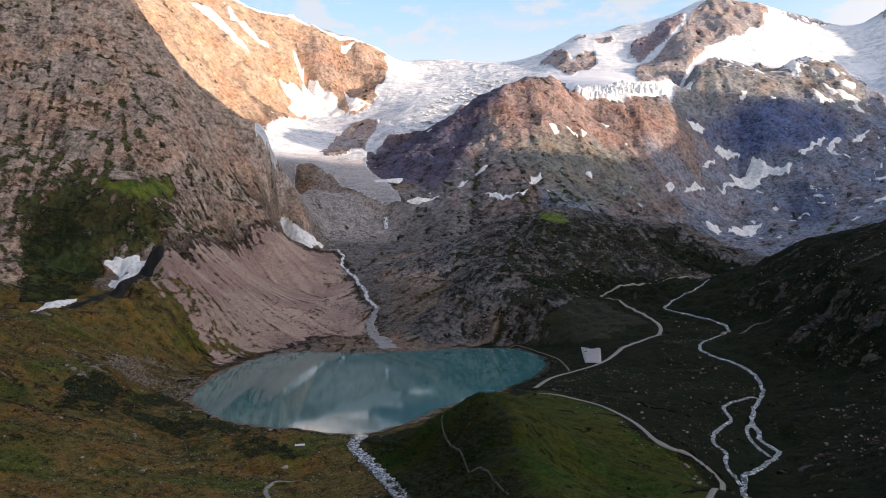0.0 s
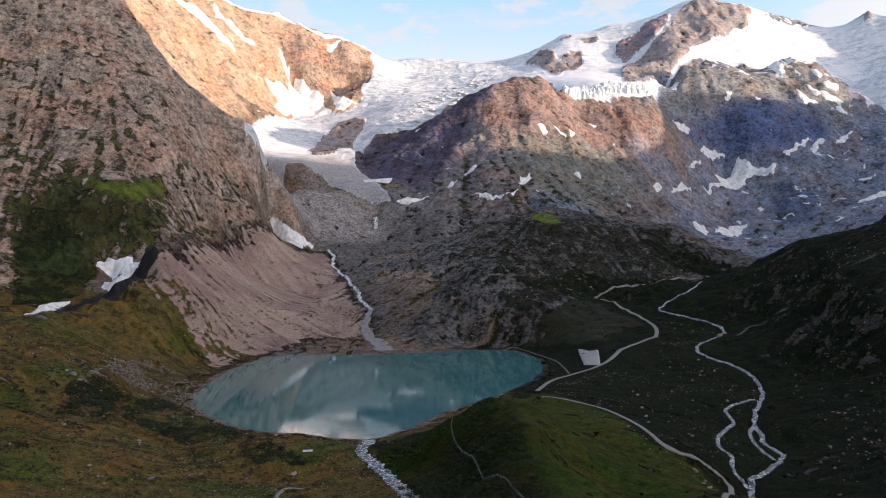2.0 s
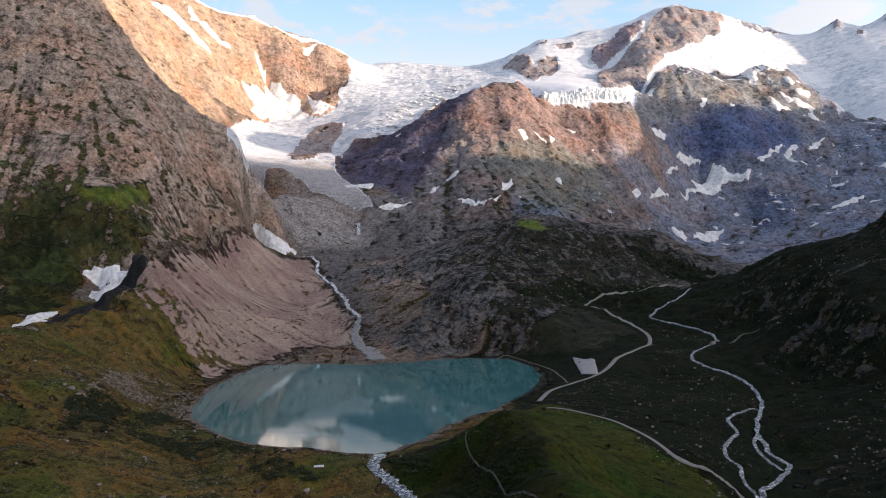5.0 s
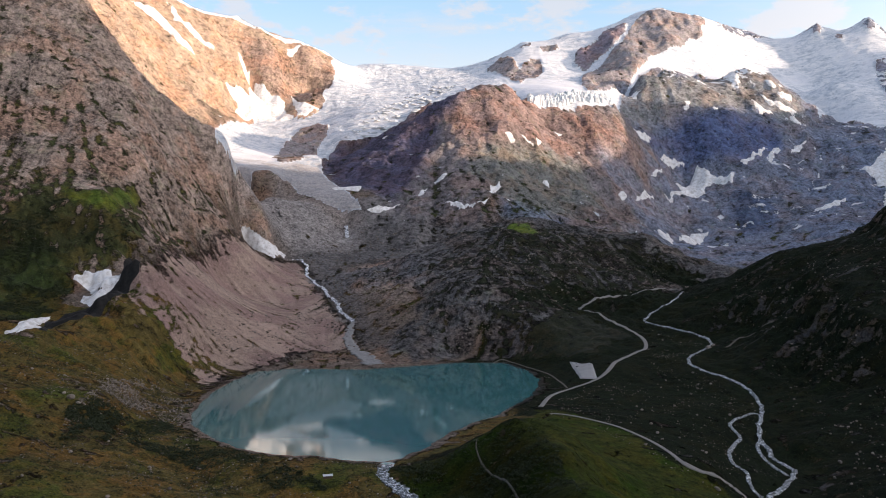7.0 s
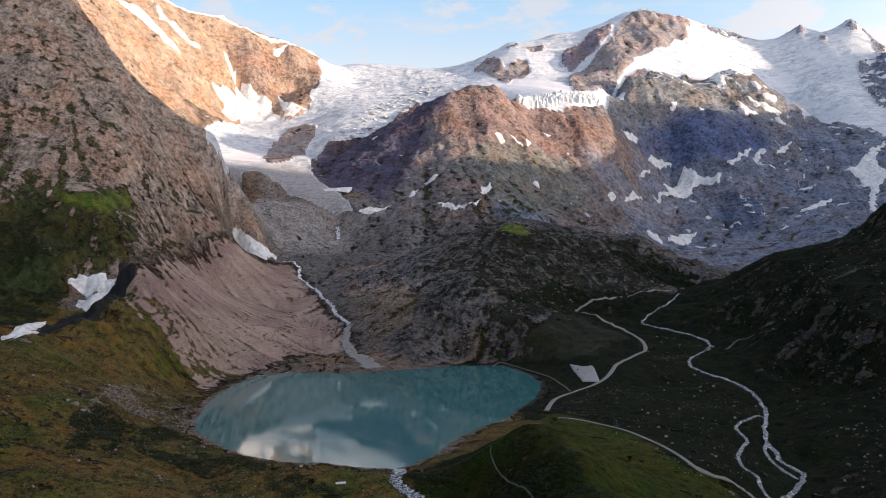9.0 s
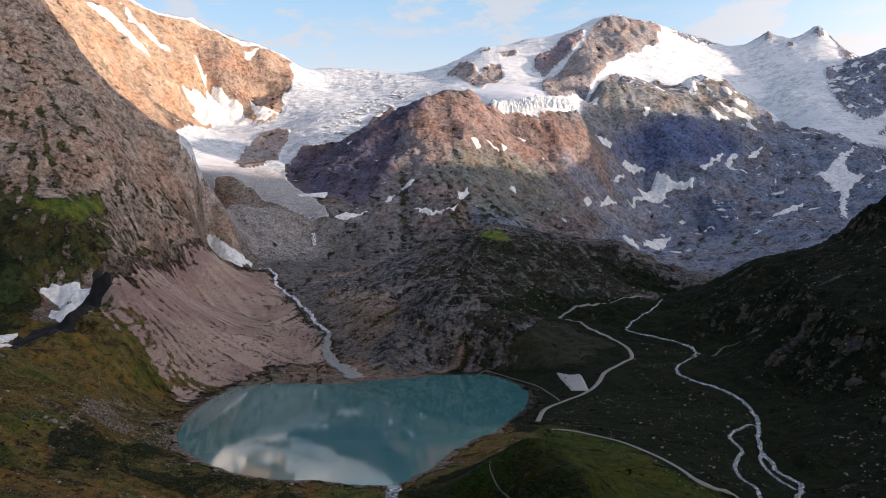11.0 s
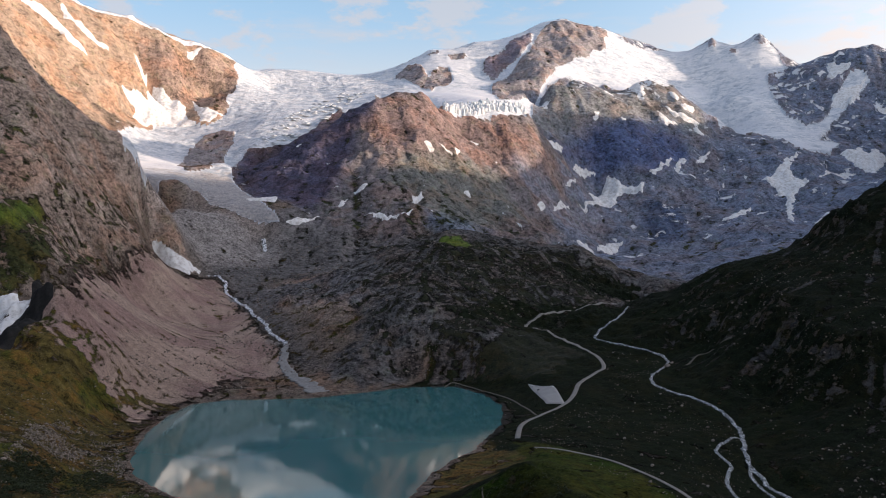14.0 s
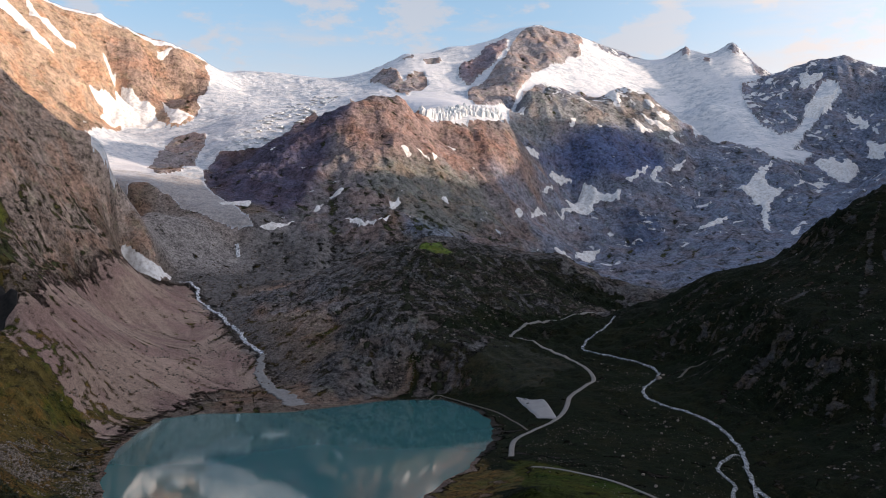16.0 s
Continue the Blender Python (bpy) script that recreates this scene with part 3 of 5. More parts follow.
ZONES['rock_nunatak'] = [(420, 3756), (475, 3849), (544, 3805), (543, 3644), (616, 3784), (662, 3764), (642, 3621), (591, 3510), (542, 3499), (507, 3384), (479, 3541), (454, 3692)]
ZONES['rock_rib'] = [(828, 3819), (967, 3925), (1036, 4032), (1128, 4043), (1089, 3938), (981, 3783), (880, 3732), (836, 3703), (810, 3754)]
ZONES['rock_peak'] = [(1283, 4173), (1314, 4181), (1545, 4255), (1577, 4189), (1519, 4111), (1488, 4008), (1442, 3959), (1392, 3946), (1336, 3851), (1239, 3794), (1150, 3678), (1062, 3594), (991, 3516), (952, 3424), (846, 3273), (731, 3223), (766, 3461), (826, 3615), (918, 3688), (1025, 3803), (1155, 4024), (1228, 4129)]
ZONES['ice_east'] = [(1752, 4179), (2002, 4205), (2142, 4178), (2231, 4125), (2361, 4088), (2398, 3989), (2326, 3803), (2219, 3803), (2144, 3664), (2077, 3435), (2110, 3343), (2227, 3390), (2465, 3554), (2534, 3547), (2526, 3480), (2380, 3424), (2241, 3353), (2077, 3222), (2155, 3184), (2032, 3090), (1918, 3107), (1874, 3192), (1854, 3363), (1701, 3335), (1809, 3658), (1800, 3909), (1445, 3477), (1356, 3624), (1306, 3693), (1501, 3958)]
ZONES['grass_west'] = [(-470, 942), (-436, 1005), (-403, 1122), (-370, 1103), (-337, 1106), (-309, 1093), (-319, 1037), (-354, 943), (-353, 813), (-352, 734), (-361, 692)]
ZONES['grass_shore'] = [(-303, 633), (-312, 783), (-267, 801), (-222, 791), (-173, 762), (-108, 729), (-78, 712), (-65, 676), (-36, 572), (-27, 426), (-232, 413), (-335, 600)]
ZONES['grass_knoll'] = [(-68, 705), (-39, 701), (-2, 688), (37, 666), (92, 903), (124, 835), (147, 784), (163, 698), (198, 674), (203, 646), (129, 409), (-16, 419), (-32, 568), (-48, 641)]
ZONES['grass_valley'] = [(59, 1182), (145, 1255), (244, 1349), (331, 1377), (428, 1369), (429, 1195), (368, 970), (315, 777), (255, 639), (211, 659), (175, 729), (145, 832), (108, 936), (134, 1096)]
ZONES['grass_hill'] = [(130, 1703), (230, 1785), (351, 1749), (476, 1743), (537, 1683), (445, 1487), (344, 1434), (251, 1385), (137, 1258), (63, 1270), (102, 1345), (169, 1467)]
ZONES['grass_right'] = [(428, 1369), (486, 1356), (554, 1307), (599, 1276), (631, 1231), (302, 587), (258, 634), (324, 772), (373, 967), (422, 1177)]
ZONES['grass_top'] = [(197, 1759), (221, 1788), (237, 1798), (251, 1758), (259, 1728), (233, 1709), (212, 1722)]
ZONES['grass_ledge'] = [(-580, 1431), (-539, 1395), (-510, 1401), (-488, 1384), (-501, 1487), (-477, 1523), (-469, 1523), (-482, 1470), (-469, 1379), (-494, 1363), (-531, 1372)]
ZONES['grass_hollow'] = [(-612, 1266), (-559, 1310), (-518, 1286), (-496, 1257), (-481, 1161), (-498, 1097), (-522, 1059)]
ZONES['scree'] = [(-395, 1212), (-397, 1347), (-393, 1439), (-383, 1617), (-344, 1756), (-292, 1870), (-239, 1878), (-215, 1819), (-152, 1544), (-112, 1413), (-100, 1336), (-173, 1321), (-234, 1219), (-262, 1155), (-275, 1078), (-315, 1102), (-343, 1106), (-371, 1105), (-400, 1123), (-407, 1195)]
ZONES['debris'] = [(-372, 1933), (-321, 2283), (-231, 2165), (-132, 2128), (-49, 2202), (33, 2100), (126, 2070), (61, 1712), (-50, 1946), (-124, 1886), (-90, 1434), (-61, 1325), (-105, 1353), (-152, 1544), (-218, 1849), (-276, 1943), (-312, 1934), (-349, 1935)]
ZONES['dark_floor'] = [(-432, 1308), (-397, 1214), (-394, 1200), (-404, 1196), (-404, 1151), (-416, 1119), (-427, 1068), (-455, 1054), (-439, 989), (-473, 1102), (-458, 1157), (-449, 1162), (-435, 1201), (-420, 1207), (-414, 1209), (-432, 1290)]
ZONES['icefall'] = [(-176, 2888), (-86, 3068), (37, 3346), (179, 3554), (283, 3547), (215, 3388), (130, 3199), (33, 3002), (-72, 2899)]
ZONES['knoll_shade_side'] = [(-65, 698), (-39, 689), (-11, 680), (20, 665), (39, 660), (45, 632), (47, 584), (48, 506), (50, 448), (50, 398), (-13, 423), (-30, 567), (-46, 640)]
ZONES['shrub_band'] = [(-311, 821), (-284, 875), (-217, 793), (-168, 730), (-126, 687), (-115, 664), (-151, 677), (-200, 708), (-248, 739), (-285, 754)]
ZONES['rubble_west'] = [(-341, 836), (-349, 907), (-345, 969), (-322, 1024), (-286, 1006), (-270, 948), (-265, 864), (-287, 845), (-314, 849), (-326, 812), (-329, 760), (-338, 751), (-342, 794)]
ZONES['shrub_ledge'] = [(-643, 1337), (-605, 1365), (-576, 1402), (-507, 1352), (-462, 1370), (-440, 1413), (-439, 1320), (-479, 1288), (-540, 1281), (-613, 1268)]
ZONES['rock_crag'] = [(654, 3951), (637, 3901), (573, 3906)]
ZONES['rock_shoulder'] = [(678, 3885), (766, 3902), (761, 3865), (697, 3851)]
ZONES['rock_crest'] = [(1646, 4197), (1743, 4258), (1796, 4233), (1764, 4205), (1689, 4196)]
ZONES['outcrop_low'] = [(-123, 1853), (-50, 1882), (38, 1707), (50, 1560), (23, 1444), (-33, 1474), (-72, 1553), (-116, 1648)]
ZONES['outcrop_east'] = [(-7, 1406), (62, 1454), (113, 1405), (146, 1375), (101, 1306), (49, 1303), (-2, 1303)]
ZONES['shrub_dark'] = [(-347, 801), (-334, 823), (-310, 828), (-297, 747), (-333, 730)]
ZONES['turf_streaks'] = [(-386, 1173), (-357, 1188), (-321, 1267), (-279, 1210), (-276, 1133), (-307, 1083), (-343, 1077), (-381, 1104)]
ZONES['forefield'] = [(-372, 1933), (-321, 2283), (-231, 2165), (-132, 2128), (-104, 2094), (-128, 2002), (-191, 1977), (-253, 1959), (-303, 1962), (-349, 1935)]
# flank, blue face, rib: shade painted into the rock colour, over darker rock
ROCK_TINTS = {"dark_shaded_flank": (0.42, 0.45, 0.70), "bed_red": (1.15, 0.94, 0.86), "bed_green": (0.9, 1.0, 0.9), "bed_olive": (1.2, 1.1, 0.88), "shaded_blue_face": (0.5, 0.6, 0.88),
        "dark_hollow": (0.5, 0.6, 0.75), "bed_slab": (1.25, 1.12, 1.02), "outcrop_low": (1.7, 1.7, 1.75), "outcrop_east": (1.15, 1.15, 1.15), "forefield": (2.1, 2.05, 2.0), "rock_rib": (0.75, 0.72, 0.85)}
ZONES['dark_shaded_flank'] = [(-221, 2434), (-212, 2859), (-120, 2880), (46, 3084), (133, 3193), (184, 2619), (163, 2567), (119, 2548), (106, 2477), (58, 2325), (17, 2246), (-20, 2195), (-107, 2255), (-167, 2292)]
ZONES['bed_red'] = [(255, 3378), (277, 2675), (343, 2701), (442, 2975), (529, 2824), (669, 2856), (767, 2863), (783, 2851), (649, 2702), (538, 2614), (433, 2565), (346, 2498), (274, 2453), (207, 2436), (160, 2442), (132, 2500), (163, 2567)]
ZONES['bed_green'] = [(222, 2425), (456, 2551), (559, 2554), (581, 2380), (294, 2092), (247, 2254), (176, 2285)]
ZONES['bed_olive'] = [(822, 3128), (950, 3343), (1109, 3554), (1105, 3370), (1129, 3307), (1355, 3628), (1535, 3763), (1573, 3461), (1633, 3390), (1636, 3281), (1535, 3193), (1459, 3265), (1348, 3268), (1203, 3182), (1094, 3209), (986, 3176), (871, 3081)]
ZONES['shaded_blue_face'] = [(837, 3033), (1102, 3201), (1309, 3228), (1452, 3202), (1444, 3094), (1264, 3021), (1154, 3055), (1005, 3106), (866, 2994)]
ZONES['dark_hollow'] = [(1139, 2869), (1191, 2898), (1277, 2828), (1206, 2657), (1101, 2666), (1105, 2775)]
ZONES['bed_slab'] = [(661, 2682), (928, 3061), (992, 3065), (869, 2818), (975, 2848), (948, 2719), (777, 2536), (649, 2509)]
ZONES['glacier_back'] = [(-235, 3640), (-150, 3690), (60, 3680), (334, 3690), (450, 3720), (470, 4400), (-225, 4400)]
HORNS = [(2116, 4132, 50, 26), (2335, 4047, 44, 30), (2184, 4047, 20, 20)]
SNOW = []
SNOW.append([(-493, 1254), (-484, 1275), (-449, 1272), (-422, 1223), (-421, 1209), (-433, 1207), (-458, 1219), (-477, 1258)])
SNOW.append([(-467, 1200), (-467, 1216), (-433, 1205), (-417, 1133), (-455, 1191)])
SNOW.append([(-502, 1045), (-495, 1066), (-496, 1118), (-481, 1132), (-477, 1103), (-482, 1074), (-442, 1000), (-461, 974)])
SNOW.append([(-362, 1909), (-346, 1911), (-308, 1903), (-269, 1939), (-286, 1874), (-317, 1882), (-345, 1904)])
SNOW.append([(99, 2155), (133, 2145), (160, 2131), (187, 2123), (207, 2141), (201, 2127), (166, 2124), (132, 2137)])
SNOW.append([(214, 2162), (231, 2250), (257, 2275), (259, 2259), (239, 2242)])
SNOW.append([(896, 2814), (998, 2911), (973, 2924), (1071, 3053), (1100, 3065), (1120, 3048), (1131, 3022), (1177, 2983), (1206, 2981), (1176, 2947), (1131, 2997), (1091, 2970), (1051, 2883), (987, 2880)])
SNOW.append([(959, 3061), (1013, 3098), (1064, 3094), (1031, 3089), (982, 3067)])
SNOW.append([(855, 2845), (920, 2914), (883, 2862)])
SNOW.append([(659, 2546), (684, 2572), (683, 2539), (659, 2516)])
SNOW.append([(706, 2577), (783, 2723), (840, 2775), (774, 2695)])
SNOW.append([(758, 2479), (792, 2504), (805, 2479), (724, 2272), (713, 2304)])
SNOW.append([(837, 2522), (948, 2719), (1004, 2712), (978, 2700), (894, 2549), (824, 2476)])
SNOW.append([(1244, 3022), (1323, 3060), (1375, 3091), (1329, 3052), (1261, 3014)])
SNOW.append([(1356, 3041), (1404, 3098), (1423, 3085), (1378, 3044)])
SNOW.append([(1449, 3061), (1489, 3098), (1540, 3115), (1488, 3076)])
SNOW.append([(1351, 2707), (1417, 2726), (1480, 2737), (1448, 2713), (1379, 2690)])
SNOW.append([(310, 2500), (321, 2501), (335, 2495), (321, 2488)])
SNOW.append([(353, 2522), (370, 2527), (396, 2521), (382, 2515)])
SNOW.append([(410, 2560), (427, 2562), (409, 2530)])
SNOW.append([(393, 2371), (408, 2390), (409, 2362)])
SNOW.append([(38, 2221), (62, 2253), (52, 2217)])
SNOW.append([(86, 2286), (122, 2271), (99, 2264)])
SNOW.append([(-180, 2258), (-137, 2275), (-103, 2279), (-114, 2232), (-165, 2248)])
SNOW.append([(-91, 2136), (-49, 2154), (-9, 2181), (-35, 2154), (-63, 2135)])
SNOW.append([(864, 3057), (897, 3062), (938, 3094), (924, 3062), (866, 2994)])
SNOW.append([(1419, 3317), (1433, 3283), (1447, 3264), (1480, 3262), (1413, 3238), (1415, 3267)])
SNOW.append([(1457, 3337), (1498, 3301), (1561, 3291), (1588, 3276), (1540, 3271), (1479, 3285)])
SNOW.append([(1541, 3249), (1574, 3226), (1545, 3191), (1537, 3231)])
SNOW.append([(1546, 3356), (1614, 3375), (1587, 3343), (1538, 3314)])
SNOW.append([(1450, 3680), (1413, 3420), (1387, 3387), (1376, 3472)])
SNOW.append([(1420, 3465), (1453, 3432), (1431, 3435)])
SNOW.append([(1106, 3213), (1138, 3241), (1125, 3218)])
SNOW.append([(1226, 3241), (1244, 3231), (1222, 3203)])
SNOW.append([(1519, 3422), (1560, 3409), (1532, 3374)])
SNOW.append([(-606, 3221), (-576, 3248), (-528, 3277), (-528, 3394), (-488, 3376), (-476, 3361), (-411, 3351), (-390, 3251), (-366, 3216), (-499, 3213), (-558, 3137), (-561, 3220)])
SNOW.append([(-384, 3413), (-345, 3335), (-277, 3283), (-304, 3225), (-345, 3215)])
SNOW.append([(-590, 3437), (-566, 3424), (-547, 3412), (-554, 3315)])
SNOW.append([(-417, 3574), (-367, 3605), (-397, 3555), (-413, 3556)])
SNOW.append([(-913, 3119), (-855, 3184), (-796, 3185), (-709, 3172), (-745, 3134), (-817, 3148), (-872, 3133)])
SNOW.append([(-843, 3346), (-787, 3283), (-663, 3282), (-655, 3273), (-718, 3244), (-790, 3250)])
SNOW.append([(1629, 2918), (1710, 2945), (1776, 2991), (1888, 3065), (1764, 2949), (1741, 2888), (1777, 2847), (1749, 2834), (1694, 2813), (1610, 2704), (1548, 2602), (1553, 2640), (1650, 2788), (1658, 2868)])
SNOW.append([(1599, 2563), (1628, 2560), (1556, 2489)])
SNOW.append([(1818, 2849), (1888, 2895), (2022, 2912), (1961, 2928)])
SNOW.append([(2087, 3078), (2192, 3129), (2201, 3074), (2274, 3116), (2255, 3045), (2081, 2895), (2066, 2984)])
SNOW.append([(2470, 3374), (2522, 3349), (2503, 3276), (2485, 3287), (2466, 3334)])
SNOW.append([(2342, 3488), (2396, 3502), (2470, 3484), (2540, 3516), (2473, 3469), (2370, 3393), (2323, 3424), (2314, 3450)])
SNOW.append([(2429, 3204), (2467, 3148), (2414, 3088), (2370, 3118)])
SNOW.append([(2445, 3668), (2508, 3579), (2448, 3571), (2380, 3559)])
WAYS = {}
WAYS['road'] = [(177, 571), (214, 656), (213, 674), (199, 685), (180, 690), (170, 704), (165, 746), (156, 777), (145, 802), (127, 821), (110, 836), (95, 850)]
WAYS['road_upper'] = [(97, 912), (122, 976), (152, 1005), (182, 1022), (207, 1049), (236, 1102), (271, 1141), (292, 1163), (304, 1212), (296, 1268), (281, 1314), (264, 1357), (254, 1381), (277, 1404), (325, 1430), (373, 1436), (458, 1481)]
WAYS['path_lake'] = [(148, 1008), (150, 1062), (148, 1122), (132, 1179), (106, 1241), (74, 1187)]
WAYS['path_knoll'] = [(0, 677), (-1, 660), (10, 608), (23, 529), (36, 475)]
WAYS['path_right'] = [(386, 1118), (418, 1135), (453, 1121)]
WAYS['river'] = [(430, 1392), (392, 1353), (353, 1324), (334, 1290), (356, 1259), (379, 1224), (394, 1186), (370, 1147), (338, 1115), (323, 1078), (329, 1046), (345, 1016), (352, 982), (349, 942), (332, 896), (316, 866), (298, 828), (293, 798), (291, 780), (295, 759), (281, 728), (256, 699), (244, 691), (236, 675), (208, 581)]
WAYS['river_arm'] = [(327, 894), (306, 883), (279, 854), (276, 825), (246, 778), (236, 745), (240, 729), (230, 698), (234, 685), (236, 675)]
WAYS['river_braid'] = [(297, 825), (282, 796), (279, 762), (280, 735)]
WAYS['glacier_stream'] = [(-141, 2113), (-136, 2076)]
WAYS['stream'] = [(-252, 1933), (-230, 1887), (-217, 1860), (-213, 1804), (-196, 1751), (-170, 1681), (-161, 1635), (-144, 1583), (-133, 1512), (-111, 1445)]
WAYS['delta'] = [(-111, 1445), (-117, 1375), (-103, 1306), (-76, 1216)]
WAYS['outlet'] = [(-68, 714), (-73, 687), (-61, 660), (-43, 622), (-26, 559)]
WAYS['track'] = [(-110, 630), (-121, 631), (-127, 616), (-125, 600), (-119, 586)]
WAYS['hut'] = [(-121, 653), (-115, 684)]
WAYS['carpark'] = [(185, 1153), (201, 1100), (188, 1027), (173, 1046)]


# ---- the land, one sheet laid out as rings round the valley head ----
def signed(poly, x, y):
    """Distance to a closed outline, positive inside."""
    x, y = np.asarray(x, float), np.asarray(y, float)
    p = np.array(poly, float)
    d2, odd = np.full(x.shape, 1e18), np.zeros(x.shape, bool)
    for (ax, ay), (bx, by) in zip(p, np.roll(p, -1, 0)):
        ex, ey = bx - ax, by - ay
        t = np.clip(((x - ax) * ex + (y - ay) * ey) / (ex * ex + ey * ey + 1e-9), 0, 1)
        d2 = np.minimum(d2, (x - ax - t * ex) ** 2 + (y - ay - t * ey) ** 2)
        odd ^= ((ay > y) != (by > y)) & (x < ex * (y - ay) / (ey if ey else 1e-9) + ax)
    return np.where(odd, 1, -1) * np.sqrt(d2)


def near_line(pts, x, y):
    """Distance to an open line."""
    d2 = np.full(np.shape(x), 1e18)
    for (ax, ay), (bx, by) in zip(pts, pts[1:]):
        ex, ey = bx - ax, by - ay
        t = np.clip(((x - ax) * ex + (y - ay) * ey) / (ex * ex + ey * ey + 1e-9), 0, 1)
        d2 = np.minimum(d2, (x - ax - t * ex) ** 2 + (y - ay - t * ey) ** 2)
    return np.sqrt(d2)


def smooth(v, lo, hi):
    t = np.clip((v - lo) / (hi - lo), 0, 1)
    return t * t * (3 - 2 * t)


ORIGIN = (-70.0, 50.0)
ANG = np.radians(np.concatenate([np.linspace(-180, -36, 70)[:-1], np.linspace(-36, 47, 1000), np.linspace(47, 180, 64)[1:-1]]))
RAD = np.concatenate([[0.5, 60, 130, 200, 270, 330, 390], 440 * (4950 / 440) ** np.linspace(0, 1, 880)])
AA, RR = np.meshgrid(ANG, RAD)
X, Y = ORIGIN[0] + RR * np.sin(AA), ORIGIN[1] + RR * np.cos(AA)
BASE = base_height(X, Y)
XW, YW = X + 9 * fbm(X, Y, 45, 4, 3), Y + 9 * fbm(X, Y, 45, 4, 7)  # ragged borders


def where_near(pts, pad):
    """The part of the sheet round an outline."""
    p = np.array(pts, float)
    return (X > p[:, 0].min() - pad) & (X < p[:, 0].max() + pad) & (Y > p[:, 1].min() - pad) & (Y < p[:, 1].max() + pad)


def line_distance(pts, pad):
    """Distance to an open line, up to pad."""
    out, box = np.full(X.shape, float(pad)), where_near(pts, pad)
    out[box] = np.minimum(near_line(pts, X[box], Y[box]), pad)
    return out


def zone_mask(name, soft):
    p = np.array(ZONES[name])
    out = np.zeros(X.shape)
    box = (X > p[:, 0].min() - 60) & (X < p[:, 0].max() + 60) & (Y > p[:, 1].min() - 60) & (Y < p[:, 1].max() + 60)
    out[box] = smooth(signed(ZONES[name], XW[box], YW[box]), -soft, soft)
    return out


def slope_of(z):
    dr = np.gradient(z, axis=0) / np.gradient(RR, axis=0)
    da = np.gradient(z, axis=1) / (np.gradient(AA, axis=1) * RR)
    return np.sqrt(dr ** 2 + da ** 2)


slope = slope_of(BASE)
cliff = smooth(slope, 0.28, 0.75)
rocks = np.maximum.reduce([zone_mask(k, 8) for k in ("island", "rock_nunatak", "rock_crag", "rock_shoulder", "rock_rib", "rock_peak", "rock_crest")])
for hx, hy, tall, wide in HORNS:
    rocks = np.maximum(rocks, 1 - smooth(np.hypot(X - hx, Y - hy), wide * 0.7, wide * 1.1))
ice_left = np.maximum.reduce([zone_mask(k, 8) for k in ("glacier_steep", "glacier_back", "icefall")]) * (1 - rocks)
ice_right = np.maximum(zone_mask("ice_cap", 8), zone_mask("ice_east", 8)) * (1 - rocks)
ice = np.maximum(ice_left, ice_right)
turf = np.maximum.reduce([zone_mask("grass_west", 45)] + [zone_mask(k, 22) for k in ("grass_shore", "grass_knoll", "grass_valley", "grass_right")])
turf = np.maximum.reduce([turf * 0.95, zone_mask("grass_hill", 30) * 0.5, zone_mask("grass_ledge", 12), zone_mask("grass_hollow", 15) * 0.9, zone_mask("shrub_ledge", 25) * 0.46, 0.42 * np.exp(-(((X - 230) / 300) ** 2 + ((Y - 1560) / 300) ** 2))])
streaked = zone_mask("turf_streaks", 30)
scree = zone_mask("scree", 55)
debris = zone_mask("debris", 45)

tongue_apron = np.exp(-(((X + 235) / 160) ** 2 + ((Y - 2080) / 270) ** 2))
lake_d, by_lake = np.full(X.shape, -300.0), where_near(LAKE, 200)
LX, LY = X[by_lake], Y[by_lake]
lake_d[by_lake] = signed(LAKE, LX + 5 * fbm(LX, LY, 30, 4, 21), LY + 5 * fbm(LX, LY, 30, 4, 23))
out_d = np.maximum(-lake_d, 0)
shore = 1 - smooth(out_d, 0, 90)
knoll_zone = zone_mask("grass_knoll", 12)
way_d = np.minimum.reduce([line_distance(WAYS[k], 60) for k in ("road", "road_upper", "river", "river_arm", "outlet")])
flatten = smooth(way_d, 3, 30)
crag = ridged(X + 25 * fbm(X, Y, 90, 3, 45), Y, 170, 6, 40) * 44 + ridged(X, Y, 45, 4, 50) * 12 + ridged(X, Y, 15, 2, 55) * 2.5
bumps = fbm(X, Y, 75, 5, 60) * 5 + ridged(X, Y, 24, 3, 66) * 1.6
bumps *= 1 + 1.4 * smooth(X, 230, 330) + 1.1 * smooth(-X, 60, 220)
knob = ridged(X, Y, 95, 5, 80) * 22 + ridged(X, Y, 34, 4, 85) * 9  # ice-worn humps of the rounded hill
outcrop = np.maximum(zone_mask("outcrop_low", 20), zone_mask("outcrop_east", 20))
hummock = np.exp(-(((X - 230) / 330) ** 2 + ((Y - 1600) / 330) ** 2))
rough = (1 - ice) * (1 - 0.75 * scree) * (1 - 0.85 * np.maximum(debris * (1 - outcrop), tongue_apron)) * (1 - 0.75 * knoll_zone) * (1 - 0.9 * shore)
DETAIL = rough * (cliff * crag * (1 - 0.4 * smooth(RR, 2000, 2700)) + (1 - cliff) * bumps * flatten * (1 - 0.4 * turf) + np.maximum(hummock, 1.3 * outcrop) * knob)


def soften(a, times):
    """Average with the neighbours on the sheet."""
    for _ in range(times):
        a = (np.roll(a, 1, 1) + 2 * a + np.roll(a, -1, 1)) / 4
        a = np.concatenate([a[:1], (a[:-2] + 2 * a[1:-1] + a[2:]) / 4, a[-1:]])
    return a


SMOOTH_BASE = soften(BASE, 6)


